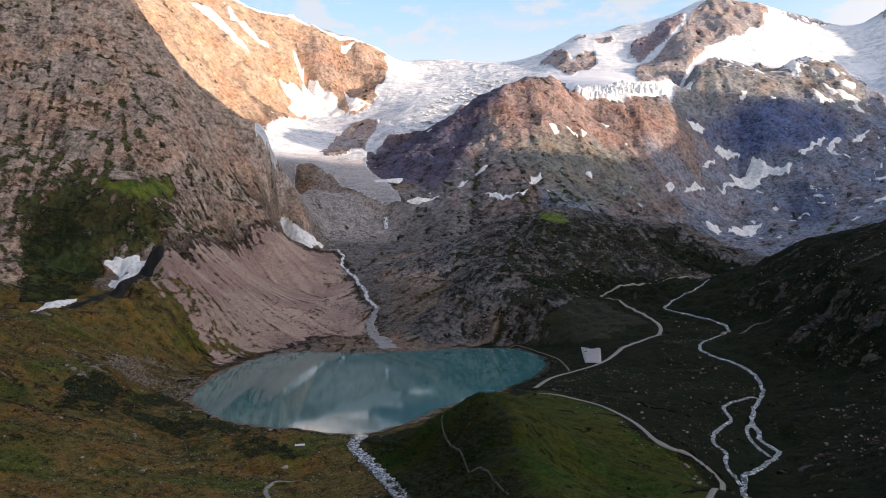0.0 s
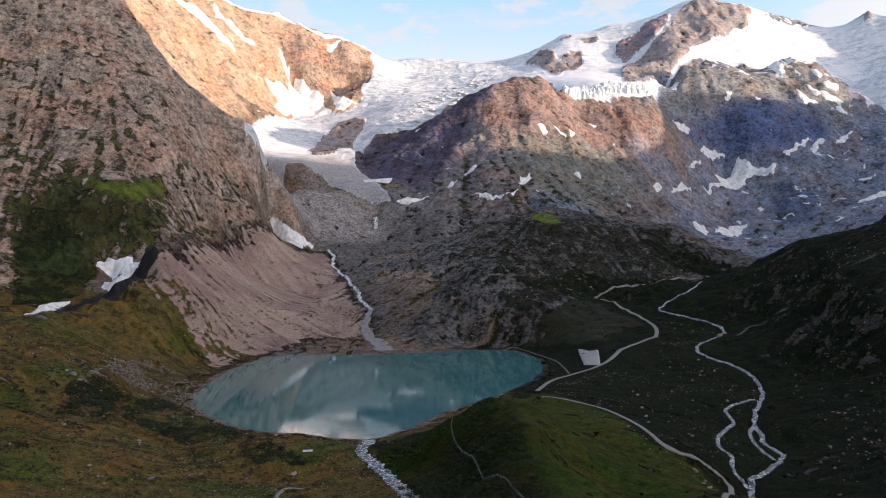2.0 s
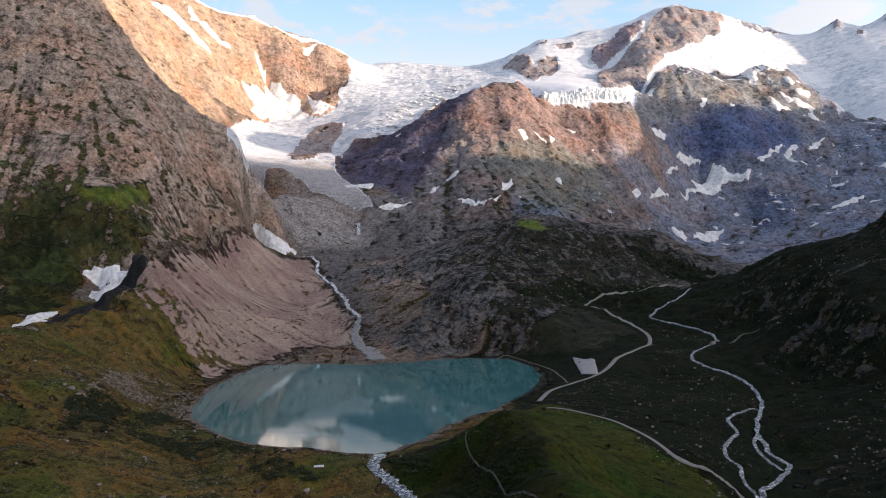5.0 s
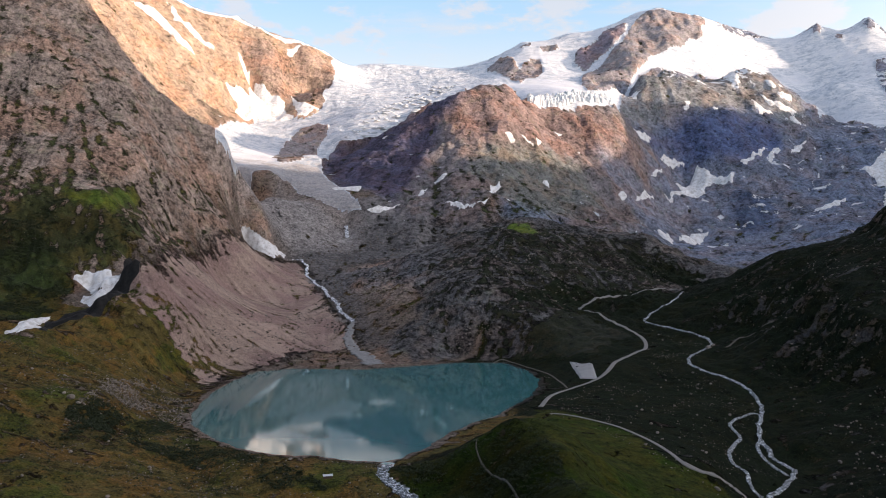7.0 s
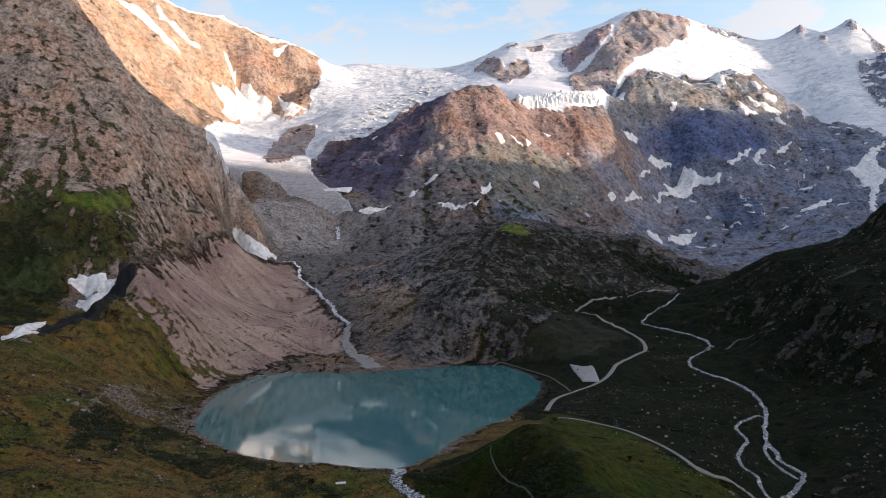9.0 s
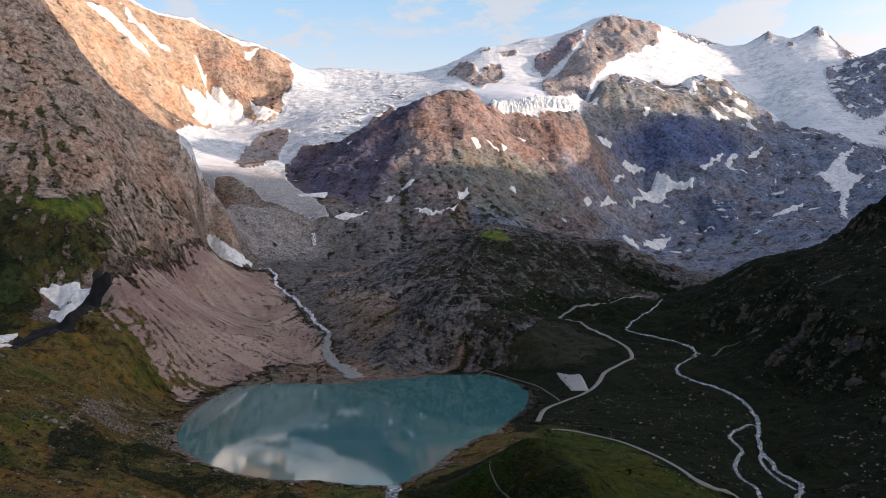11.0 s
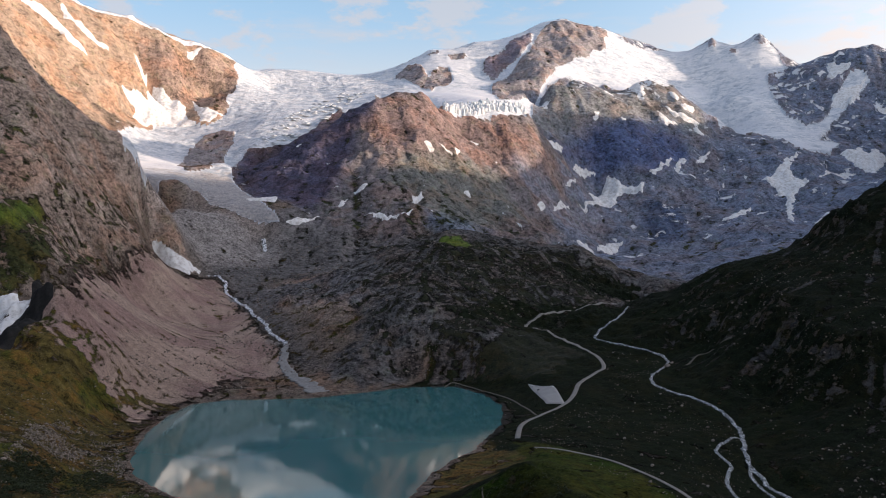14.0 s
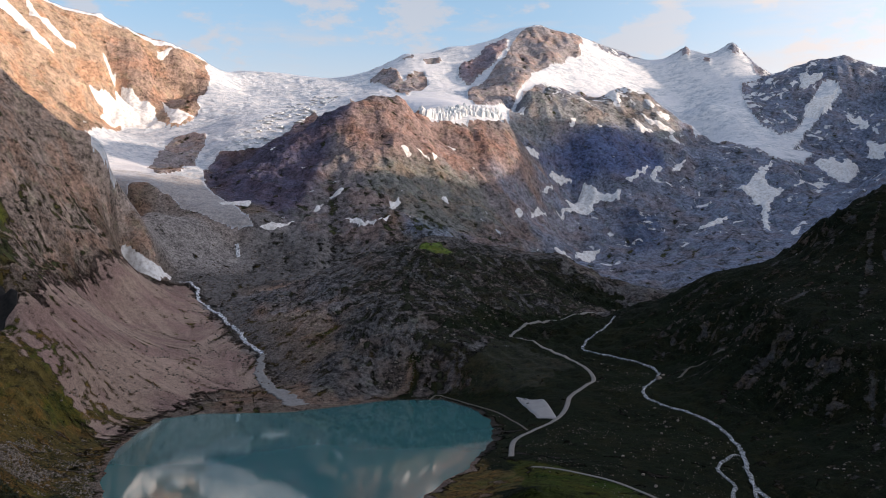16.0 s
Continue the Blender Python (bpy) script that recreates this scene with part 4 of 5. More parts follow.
def rills(cell, seed, reach, lo, hi):
    """Noise smeared down the fall line between two rings, as gullies and scree runs are; about 0 to 1."""
    i, j = np.searchsorted(RAD, lo), np.searchsorted(RAD, hi)
    base, rr, aa, x, y = SMOOTH_BASE[i:j], RR[i:j], AA[i:j], X[i:j], Y[i:j]
    gr = np.gradient(base, axis=0) / np.gradient(rr, axis=0)
    ga = np.gradient(base, axis=1) / (np.gradient(aa, axis=1) * rr)
    gx, gy = gr * np.sin(aa) + ga * np.cos(aa), gr * np.cos(aa) - ga * np.sin(aa)
    norm = np.hypot(gx, gy) + 0.05
    gx, gy = gx / norm, gy / norm
    total, weight = 0.0, 0.0
    for k in range(-reach, reach + 1):
        w = 1 - abs(k) / (reach + 1.5)
        px, py = x + gx * k * cell * 0.9, y + gy * k * cell * 0.9
        total = total + w * (perlin(px / cell, py / cell, seed) + 0.5 * perlin(px / cell * 2.1, py / cell * 2.1, seed + 1))
        weight += w
    out = np.full(X.shape, 0.5, np.float32)
    out[i:j] = np.clip(0.5 + 1.9 * total / weight, 0, 1)
    return out


far_side = smooth(RR, 1500, 2400)
FLOW = rills(11.0, 120, 7, 400, 2400) * (1 - far_side) + rills(26.0, 130, 5, 1500, 5000) * far_side
carve = (FLOW - 0.5) * 3.0 * (1 - far_side) + (FLOW - 0.5) * 7.0 * far_side
DETAIL += (1 - ice) * (1 - shore) * smooth(slope, 0.25, 0.6) * carve * (1 - 0.95 * scree) * (1 - tongue_apron)
# ledges of the tilted beds
bed = perlin((X * 0.7 + Y * 0.7) / 130, (BASE + 0.3 * X + 14 * fbm(X, Y, 120, 3, 140)) / 17, 141) * 5.0 + perlin((X - Y) / 60, (BASE + 0.3 * X) / 7, 143) * 2.0
DETAIL += bed * rough * cliff * (1 + 0.8 * far_side)
serac = ridged(X * 0.5 + 9 * fbm(X, Y, 60, 3, 104), Y * 1.3 + 9 * fbm(X, Y, 60, 3, 106), 34, 4, 100)
steep_ice = smooth(slope, 0.16, 0.42)
DETAIL += ice * (fbm(X, Y, 160, 4, 110) * 3.5 + steep_ice * serac * (11 * ice_left + 6 * ice_right))
crest_d = np.minimum.reduce([line_distance([p[:2] for p in TERRAIN_LINES[k][:n:2]], 200) for k, n in (("rock_mountain", 16), ("hut_mountain", 16), ("east_peaks", 24), ("sunlit_crest", 12), ("snow_peak", 18), ("left_cliff_edge", 14))])
spurs = ridged(X + 60 * fbm(X, Y, 200, 3, 310), Y + 60 * fbm(X, Y, 200, 3, 320), 260, 3, 300)
DETAIL += spurs * 56 * smooth(RR, 1350, 2300) * smooth(crest_d, 20, 160) * (1 - ice) * (1 - tongue_apron) * smooth(slope, 0.2, 0.5)
Z = BASE + DETAIL
# two small horns on the far crest
for hx, hy, tall, wide in HORNS:
    Z += tall * np.exp(-(((X - hx) ** 2 + (Y - hy) ** 2) / wide ** 2) ** 0.5)
Z = np.where(out_d < 120, 0.25 + 0.05 * out_d + (Z - 0.25 - 0.05 * out_d) * smooth(out_d, 0, 95), Z)
Z = np.where(out_d < 90, np.maximum(Z, 0.2 + 0.03 * out_d - 0.004 * np.maximum(out_d - 20, 0) ** 2), Z)
Z = np.where(lake_d > 0, -0.25 - np.minimum(lake_d * 0.22, 14), Z)
# beds of the streams lie a little low
for key, deep in (("river", 1.6), ("river_arm", 1.2), ("river_braid", 1.0), ("outlet", 1.5), ("stream", 1.5)):
    Z -= deep * (1 - smooth(line_distance(WAYS[key], 20), 2, 9)) * (lake_d < 0)


def ground_z(x, y):
    """Height of the sheet at points of the plan."""
    x, y = np.asarray(x, float) - ORIGIN[0], np.asarray(y, float) - ORIGIN[1]
    r, a = np.hypot(x, y), np.arctan2(x, y)
    j = np.clip(np.searchsorted(ANG, a) - 1, 0, len(ANG) - 2)
    i = np.clip(np.searchsorted(RAD, r) - 1, 0, len(RAD) - 2)
    u = (a - ANG[j]) / (ANG[j + 1] - ANG[j])
    v = (r - RAD[i]) / (RAD[i + 1] - RAD[i])
    return (Z[i, j] * (1 - u) + Z[i, j + 1] * u) * (1 - v) + (Z[i + 1, j] * (1 - u) + Z[i + 1, j + 1] * u) * v


# which form each part of the sheet belongs to: that of the nearest crest, face or valley line
FORMS = ["ground", "cliff", "sunlit", "dome", "dark", "summit", "east", "rounded", "hillside", "knoll", "glacier", "icecap", "meadow", "buttress", "turf"]
LINE_FORM = {"sunlit_crest": 2, "sunlit_face": 2, "sunlit_buttress": 13, "left_cliff": 1, "left_cliff_edge": 1, "island_rock": 5, "knoll": 9, "right_hill": 8, "rounded_hill": 7,
             "hut_mountain": 3, "ice_front": 3, "upper_ice": 5, "snow_peak": 5, "rock_mountain": 4, "east_snowfield": 5, "east_peaks": 6,
             "east_face": 6, "upper_glacier": 2, "glacier_tongue": 0}
CF = np.concatenate([[LINE_FORM.get(k, 0)] * len(v) for k, v in TERRAIN_LINES.items()]).astype(int)
FX, FY = (X[:-1] + X[1:]) / 2, (Y[:-1] + Y[1:]) / 2
form = np.empty(FX.shape, int)
WX = FX + 75 * fbm(FX, FY, 110, 6, 200, 0.6)
WY = FY + 75 * fbm(FX, FY, 110, 6, 210, 0.6)
for i in range(0, len(FX), 2):
    wx, wy = WX[i][::2].astype(np.float32), WY[i][::2].astype(np.float32)
    near = CF[((wx[:, None] - CP[None, :, 0].astype(np.float32)) ** 2 + (wy[:, None] - CP[None, :, 1].astype(np.float32)) ** 2).argmin(1)]
    form[i:i + 2] = np.repeat(near, 2)[:FX.shape[1]][None]
form[(form == 0) & (WY > 1650) & (WX > 250)] = 4
mid_ice_left, mid_ice_right = (ice_left[:-1] + ice_left[1:]) / 2, (ice_right[:-1] + ice_right[1:]) / 2
form[mid_ice_left > 0.5] = 10
form[mid_ice_right > 0.5] = 11

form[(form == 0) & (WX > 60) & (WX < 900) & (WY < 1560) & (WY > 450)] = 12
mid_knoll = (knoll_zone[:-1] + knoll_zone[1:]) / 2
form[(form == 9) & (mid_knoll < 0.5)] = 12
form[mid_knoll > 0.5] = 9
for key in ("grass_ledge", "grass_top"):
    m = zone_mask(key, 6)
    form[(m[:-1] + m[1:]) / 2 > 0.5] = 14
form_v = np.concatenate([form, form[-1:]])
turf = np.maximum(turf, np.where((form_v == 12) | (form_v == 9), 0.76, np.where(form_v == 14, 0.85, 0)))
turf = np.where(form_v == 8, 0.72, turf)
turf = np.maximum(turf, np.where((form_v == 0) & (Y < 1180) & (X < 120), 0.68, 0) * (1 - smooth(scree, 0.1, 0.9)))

# colour of rock and sward, form by form, running into one another; then tints: other rock, painted shade
# dark and east rock: distance haze and shade painted in as blue
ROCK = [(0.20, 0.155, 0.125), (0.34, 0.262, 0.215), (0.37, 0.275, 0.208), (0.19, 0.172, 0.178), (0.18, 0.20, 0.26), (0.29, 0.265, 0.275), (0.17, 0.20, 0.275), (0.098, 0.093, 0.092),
        # hillside and meadow rock: tones lowered to carry the valley's shade
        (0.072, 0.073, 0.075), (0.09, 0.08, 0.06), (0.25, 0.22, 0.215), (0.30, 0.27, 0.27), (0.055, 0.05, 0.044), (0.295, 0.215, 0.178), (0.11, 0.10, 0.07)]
# rounded hill, hillside and meadow swards have valley shade painted in
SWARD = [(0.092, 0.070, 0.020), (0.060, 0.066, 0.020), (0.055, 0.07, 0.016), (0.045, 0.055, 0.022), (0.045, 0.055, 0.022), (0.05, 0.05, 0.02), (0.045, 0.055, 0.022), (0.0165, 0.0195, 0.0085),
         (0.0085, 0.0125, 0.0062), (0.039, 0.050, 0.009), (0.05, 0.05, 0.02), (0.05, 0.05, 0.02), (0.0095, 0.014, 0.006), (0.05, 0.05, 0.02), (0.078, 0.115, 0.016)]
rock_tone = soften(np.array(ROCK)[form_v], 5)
# knoll side turned from the light: sward painted darker for shade and heath
sward_tone = soften(np.array(SWARD)[form_v], 2) * (1 - 0.6 * zone_mask("knoll_shade_side", 26)[..., None]) * (1 - 0.4 * zone_mask("shrub_ledge", 25)[..., None])
sward_tone *= 1 - (1 - np.array((0.45, 0.62, 0.5))) * zone_mask("grass_hollow", 20)[..., None]
rubbly = debris[..., None] * (1 - outcrop[..., None])
rock_tone = rock_tone * (1 - rubbly) + np.array((0.150, 0.142, 0.140)) * rubbly
# tints by zone, for other rock and for painted shade
for key, tint in ROCK_TINTS.items():
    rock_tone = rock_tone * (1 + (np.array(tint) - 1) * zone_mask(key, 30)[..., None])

# what lies on the rock: turf, scree, rubble, old snow
high_snow = 0.22 * smooth(Z, 480, 900) * smooth(X, 500, 1100) + 0.10 * smooth(Y, 2300, 2700) * smooth(X, 400, 900)
ZONE = np.stack([turf * smooth(out_d, 1, 14) + 0.40 * streaked + (0.25 + 0.24 * smooth(Z, 380, 180)) * cliff * (1 - scree) * smooth(-X, 200, 420) * (1 - smooth(Y, 1750, 2000)) + 0.24 * np.exp(-(((X - 250) / 300) ** 2 + ((Y - 2150) / 160) ** 2)),
                 scree, np.maximum.reduce([debris * (1 - 0.8 * outcrop), 0.15 * hummock * (1 - outcrop) * (1 - turf), 0.45 * (1 - smooth(out_d, 4, 18))]),
                 (high_snow + 0.16) * (1 - smooth(slope, 0.7, 1.3)) * smooth(Y, 1900, 2300) * (1 - rocks) * (form_v != 2) + 0.95 * (1 - smooth(line_distance([p[:2] for p in TERRAIN_LINES["sunlit_crest"][::2]], 60), 10, 26))], -1)
ICE_ZONE = np.stack([np.clip(steep_ice * (1 - 0.6 * ice_right), 0, 1), 0.85 * (1 - smooth(Z, 290, 470)) * ice_left + 0.08, ice, ice], -1)

FORM_INFO = {
    "ground": ("ground", GROUND_MAT, "turf, scree and rubble of an alpine valley floor", "ground", "structure"),
    "cliff": ("mountain", CLIFF_MAT, "steep brown rock mountainside with green ledges, in shade", "mountain", ""),
    "sunlit": ("mountain", SUNLIT_MAT, "ochre rock mountain with snow gullies in evening sun", "mountain", ""),
    "dome": ("mountain", DOME_MAT, "domed red-brown rock mountain with a few snow patches", "mountain", ""),
    "dark": ("mountain", DARK_MAT, "dark grey rock mountain with ledges of old snow, tinted blue for haze", "mountain", ""),
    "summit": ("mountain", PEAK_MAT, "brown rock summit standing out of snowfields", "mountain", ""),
    "east": ("mountain", DARK_MAT, "dark rocky peak streaked with old snow, tinted blue for haze", "mountain", ""),
    "rounded": ("hill", SLAB_MAT, "ice-worn rocky hill with patchy turf darkened for shade", "hill", ""),
    "hillside": ("hill", HILL_MAT, "grassy hillside with pale outcrops, its colour darkened for shade", "hill", ""),
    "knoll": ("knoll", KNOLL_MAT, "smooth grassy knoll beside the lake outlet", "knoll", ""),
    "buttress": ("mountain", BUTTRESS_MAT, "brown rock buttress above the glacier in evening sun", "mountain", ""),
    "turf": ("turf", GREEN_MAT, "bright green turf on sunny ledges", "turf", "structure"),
    "meadow": ("meadow", MEADOW_MAT, "alpine meadow strewn with pale stones, its colour darkened for shade", "meadow", "structure"),
    "glacier": ("glacier", ICE_MAT, "broken white glacier with a grey dirty tongue", "glacier", ""),
    "icecap": ("glacier", ICE_MAT, "smooth white ice cap with crevassed edge", "glacier", ""),
}
NR, NC = X.shape
IDX = np.arange(NR * NC).reshape(NR, NC)
QUADS = np.stack([IDX[:-1], np.roll(IDX, -1, 1)[:-1], np.roll(IDX, -1, 1)[1:], IDX[1:]], -1)
VERTS = np.stack([X, Y, Z], -1).reshape(-1, 3)


def sheet_object(name, mat, verts, quads, zone=None, flow=None, tones=()):
    """A mesh object from arrays of corners and four-sided faces."""
    me = bpy.data.meshes.new(name)
    me.vertices.add(len(verts))
    me.vertices.foreach_set("co", np.asarray(verts, np.float32).ravel())
    me.loops.add(quads.size)
    me.loops.foreach_set("vertex_index", quads.astype(np.int32).ravel())
    me.polygons.add(len(quads))
    me.polygons.foreach_set("loop_start", np.arange(0, quads.size, 4, dtype=np.int32))
    me.polygons.foreach_set("use_smooth", np.ones(len(quads), bool))
    if zone is not None:
        at = me.attributes.new("zone", "FLOAT_COLOR", "POINT")
        at.data.foreach_set("color", np.asarray(zone, np.float32).ravel())
        me.attributes.new("flow", "FLOAT", "POINT").data.foreach_set("value", np.asarray(flow, np.float32))
    for key, tone in tones:
        rgba = np.concatenate([tone, np.ones((len(tone), 1))], 1)
        me.attributes.new(key, "FLOAT_COLOR", "POINT").data.foreach_set("color", rgba.astype(np.float32).ravel())
    me.update(calc_edges=True)
    me.materials.append(mat)
    return new(name, me)


BODY = {}
for k, key in enumerate(FORMS):
    faces = QUADS[form == k]
    if not len(faces):
        continue
    name, mat, label, category, kind = FORM_INFO[key]
    used, back = np.unique(faces, return_inverse=True)
    zone = (ICE_ZONE if key in ("glacier", "icecap") else ZONE).reshape(-1, 4)[used]
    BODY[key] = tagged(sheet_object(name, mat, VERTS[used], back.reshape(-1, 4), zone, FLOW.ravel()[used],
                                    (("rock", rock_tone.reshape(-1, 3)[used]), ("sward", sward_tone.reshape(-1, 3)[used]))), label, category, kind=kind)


# ---- water, ways and snow that lie on the land ----
def lake():
    p = np.array(LAKE, float)
    c = p.mean(0)
    p = c + (p - c) * 1.12
    me = bpy.data.meshes.new("lake")
    n = len(p)
    verts = [(x, y, 0.0) for x, y in p] + [(x, y, -0.6) for x, y in p]
    faces = [list(range(n))[::-1]] + [[i, (i + 1) % n, n + (i + 1) % n, n + i] for i in range(n)]
    me.from_pydata(verts, [], faces)
    if me.polygons[0].normal.z < 0:
        me.flip_normals()
    me.materials.append(LAKE_MAT)
    tagged(new("lake", me), "milky turquoise glacier lake, nearly still", "lake", kind="structure")


def curve_points(pts, step):
    """A smooth line through the points, at even steps."""
    p = np.array([pts[0], *pts, pts[-1]], float)
    out = []
    for k in range(1, len(p) - 2):
        a, b, c, d = p[k - 1:k + 3]
        n = max(2, int(np.hypot(*(c - b)) / step))
        for t in np.arange(n) / n:
            out.append(0.5 * (2 * b + (c - a) * t + (2 * a - 5 * b + 4 * c - d) * t ** 2 + (3 * b - a - 3 * c + d) * t ** 3))
    out.append(p[-1])
    return np.array(out)


def ribbon(name, pts, width, mat, label, category, lift=0.35, across=4, wobble=0.0, seed=0, step=3.0, thin=1.0, frayed=0.0):
    c = curve_points(pts, step)
    tan = np.gradient(c, axis=0)
    nrm = np.stack([-tan[:, 1], tan[:, 0]], -1) / (np.linalg.norm(tan, axis=1)[:, None] + 1e-6)
    s = np.arange(len(c)) * step
    c = c + nrm * (wobble * perlin(s / 18, s * 0 + seed, seed))[:, None] * 2
    w = width * (1 + wobble * 0.35 * perlin(s / 9, s * 0 + seed + 5, seed + 1))
    w = w * np.linspace(thin, 1.0, len(w))
    u = np.linspace(-1, 1, across + 1)
    off = u[None, :] * w[:, None] / 2
    # banks that bulge and pinch, each side for itself
    left, right = (1 + frayed * (perlin(s / 5.5, s * 0 + k, seed + k) + 0.8 * perlin(s / 2.7, s * 0 + k, seed + k + 3)) for k in (31, 47))
    off = off * np.where(u[None, :] < 0, left[:, None], right[:, None]).clip(0.25, 2.2)
    xy = c[:, None, :] + nrm[:, None, :] * off[..., None]
    z = ground_z(xy[..., 0], xy[..., 1])
    z = np.maximum(z, z.mean(1, keepdims=True) - 0.2) + lift - 0.25 * np.abs(u[None]) ** 4
    top = np.concatenate([xy, z[..., None]], -1)
    low = top[:, [0, -1]] - (0, 0, lift + 1.0)
    full = np.concatenate([low[:, :1], top, low[:, 1:]], 1)
    n, m = full.shape[:2]
    idx = np.arange(n * m).reshape(n, m)
    q = np.stack([idx[:-1, :-1], idx[:-1, 1:], idx[1:, 1:], idx[1:, :-1]], -1).reshape(-1, 4)[:, ::-1]
    return tagged(sheet_object(name, mat, full.reshape(-1, 3), q), label, category, kind="structure")


def snow_patch(poly, seed, name="snow_patch", mat=SNOW_MAT, grow=1.0, thick=2.2, ragged=1.0):
    """A lens of old snow, or of rubble, that tapers out on the ground."""
    p = np.array(poly, float)
    lo, hi = p.min(0) - 12, p.max(0) + 12
    dist = np.hypot(*(p.mean(0) - ORIGIN))
    cell = max(dist / 900.0, 1.2)
    gx, gy = np.meshgrid(np.arange(lo[0], hi[0], cell), np.arange(lo[1], hi[1], cell))
    rag = ragged * dist / 300.0
    d = signed(poly, gx + rag * fbm(gx, gy, 26, 4, seed), gy + rag * fbm(gx, gy, 26, 4, seed + 9))
    d = d + grow * dist / 900.0
    gz = ground_z(gx, gy) + np.clip(d * 0.45, -2.5, thick * (1 + dist / 3000.0))
    keep = d > -8
    idx = np.arange(gx.size).reshape(gx.shape)
    cells = keep[:-1, :-1] & keep[1:, :-1] & keep[:-1, 1:] & keep[1:, 1:]
    q = np.stack([idx[:-1, :-1], idx[:-1, 1:], idx[1:, 1:], idx[1:, :-1]], -1)[cells]
    if not len(q):
        return
    used, back = np.unique(q, return_inverse=True)
    v = np.stack([gx, gy, gz], -1).reshape(-1, 3)[used]
    return sheet_object(name, mat, v, back.reshape(-1, 4))


lake()
ribbon("road", WAYS["road"], 4.6, ROAD_MAT, "narrow grey gravel road winding up the valley", "road")
ribbon("road", WAYS["road_upper"], 5.6, ROAD_MAT, "narrow grey gravel road winding up the valley", "road")
ribbon("footpath", WAYS["path_lake"], 2.2, PATH_MAT, "thin trodden footpath along the lake shore", "footpath", 0.7)
ribbon("footpath", WAYS["path_knoll"], 0.9, PATH_MAT, "thin trodden footpath over the grassy knoll", "footpath", 0.8)
ribbon("footpath", WAYS["path_right"], 3.2, PATH_MAT, "worn earth track up the dark hillside", "footpath", 0.9)
ribbon("road", WAYS["track"], 3.4, ROAD_MAT, "short curved gravel track on the turf", "road")
ribbon("river", WAYS["river"], 4.8, FOAM_MAT, "foaming white mountain river in a stony bed", "river", 0.9, 6, 1.8, 3, thin=0.6, step=1.3, frayed=0.6)
ribbon("river", WAYS["river_arm"], 3.4, FOAM_MAT, "foaming white side arm of the river", "river", 0.8, 6, 1.6, 5, step=1.3, frayed=0.6)
ribbon("river", WAYS["river_braid"], 3.5, FOAM_MAT, "thin white braid of the river", "river", 0.8, 6, 1.0, 8, step=1.3, frayed=0.6)
ribbon("stream", WAYS["outlet"], 9.0, FOAM_MAT, "foaming white outlet stream of the lake", "stream", 0.8, 6, 1.0, 12, step=1.3, frayed=0.6)
ribbon("stream", WAYS["stream"], 5.6, FALL_MAT, "steep white meltwater stream over rubble", "stream", 1.2, 6, 2.6, 15, step=1.3, frayed=0.6)
ribbon("waterfall", WAYS["glacier_stream"], 8.0, FALL_MAT, "short white waterfall under the glacier snout", "waterfall", 1.5, 6, 0.8, 18)
ribbon("silt_flat", WAYS["delta"], 26.0, SILT_MAT, "pale grey silt delta where meltwater enters the lake", "silt flat", 0.5, 8, 2.2, 21, thin=0.3, frayed=0.8)
for i, patch in enumerate(SNOW):
    ob = snow_patch(patch, 300 + i, grow=0.5)
    if ob:
        tagged(ob, "patch of old white snow on the mountainside", "snow patch", "snow patches")
tagged(snow_patch(ZONES["dark_floor"], 400, "rubble_bank", BLACK_MAT, 3.0, ragged=0.2), "wet black rubble bank behind the moraine crest", "rubble bank")


# ---- things on the land ----
def part(name, bm, material, parent=None, label=""):
    me = bpy.data.meshes.new(name)
    bm.to_mesh(me)
    bm.free()
    me.materials.append(material)
    ob = new(name, me)
    ob.parent = parent
    return tagged(ob, label)


def rng_shape(seed, sub=1):
    """An angular stone of unit size."""
    rnd = random.Random(seed)
    bm = bmesh.new()
    bmesh.ops.create_icosphere(bm, subdivisions=sub, radius=0.5)
    axes = [Vector((rnd.gauss(0, 1), rnd.gauss(0, 1), rnd.gauss(0, 1))).normalized() for _ in range(7)]
    cuts = [rnd.uniform(0.26, 0.46) for _ in axes]
    for v in bm.verts:
        for a, c in zip(axes, cuts):
            over = v.co.dot(a) - c
            if over > 0:
                v.co -= a * over
        v.co.z *= 0.8
    return bm


STONES = []
for s in range(8):
    bm = rng_shape(s)
    STONES.append((np.array([v.co[:] for v in bm.verts]), np.array([[v.index for v in f.verts] for f in bm.faces])))
    bm.free()


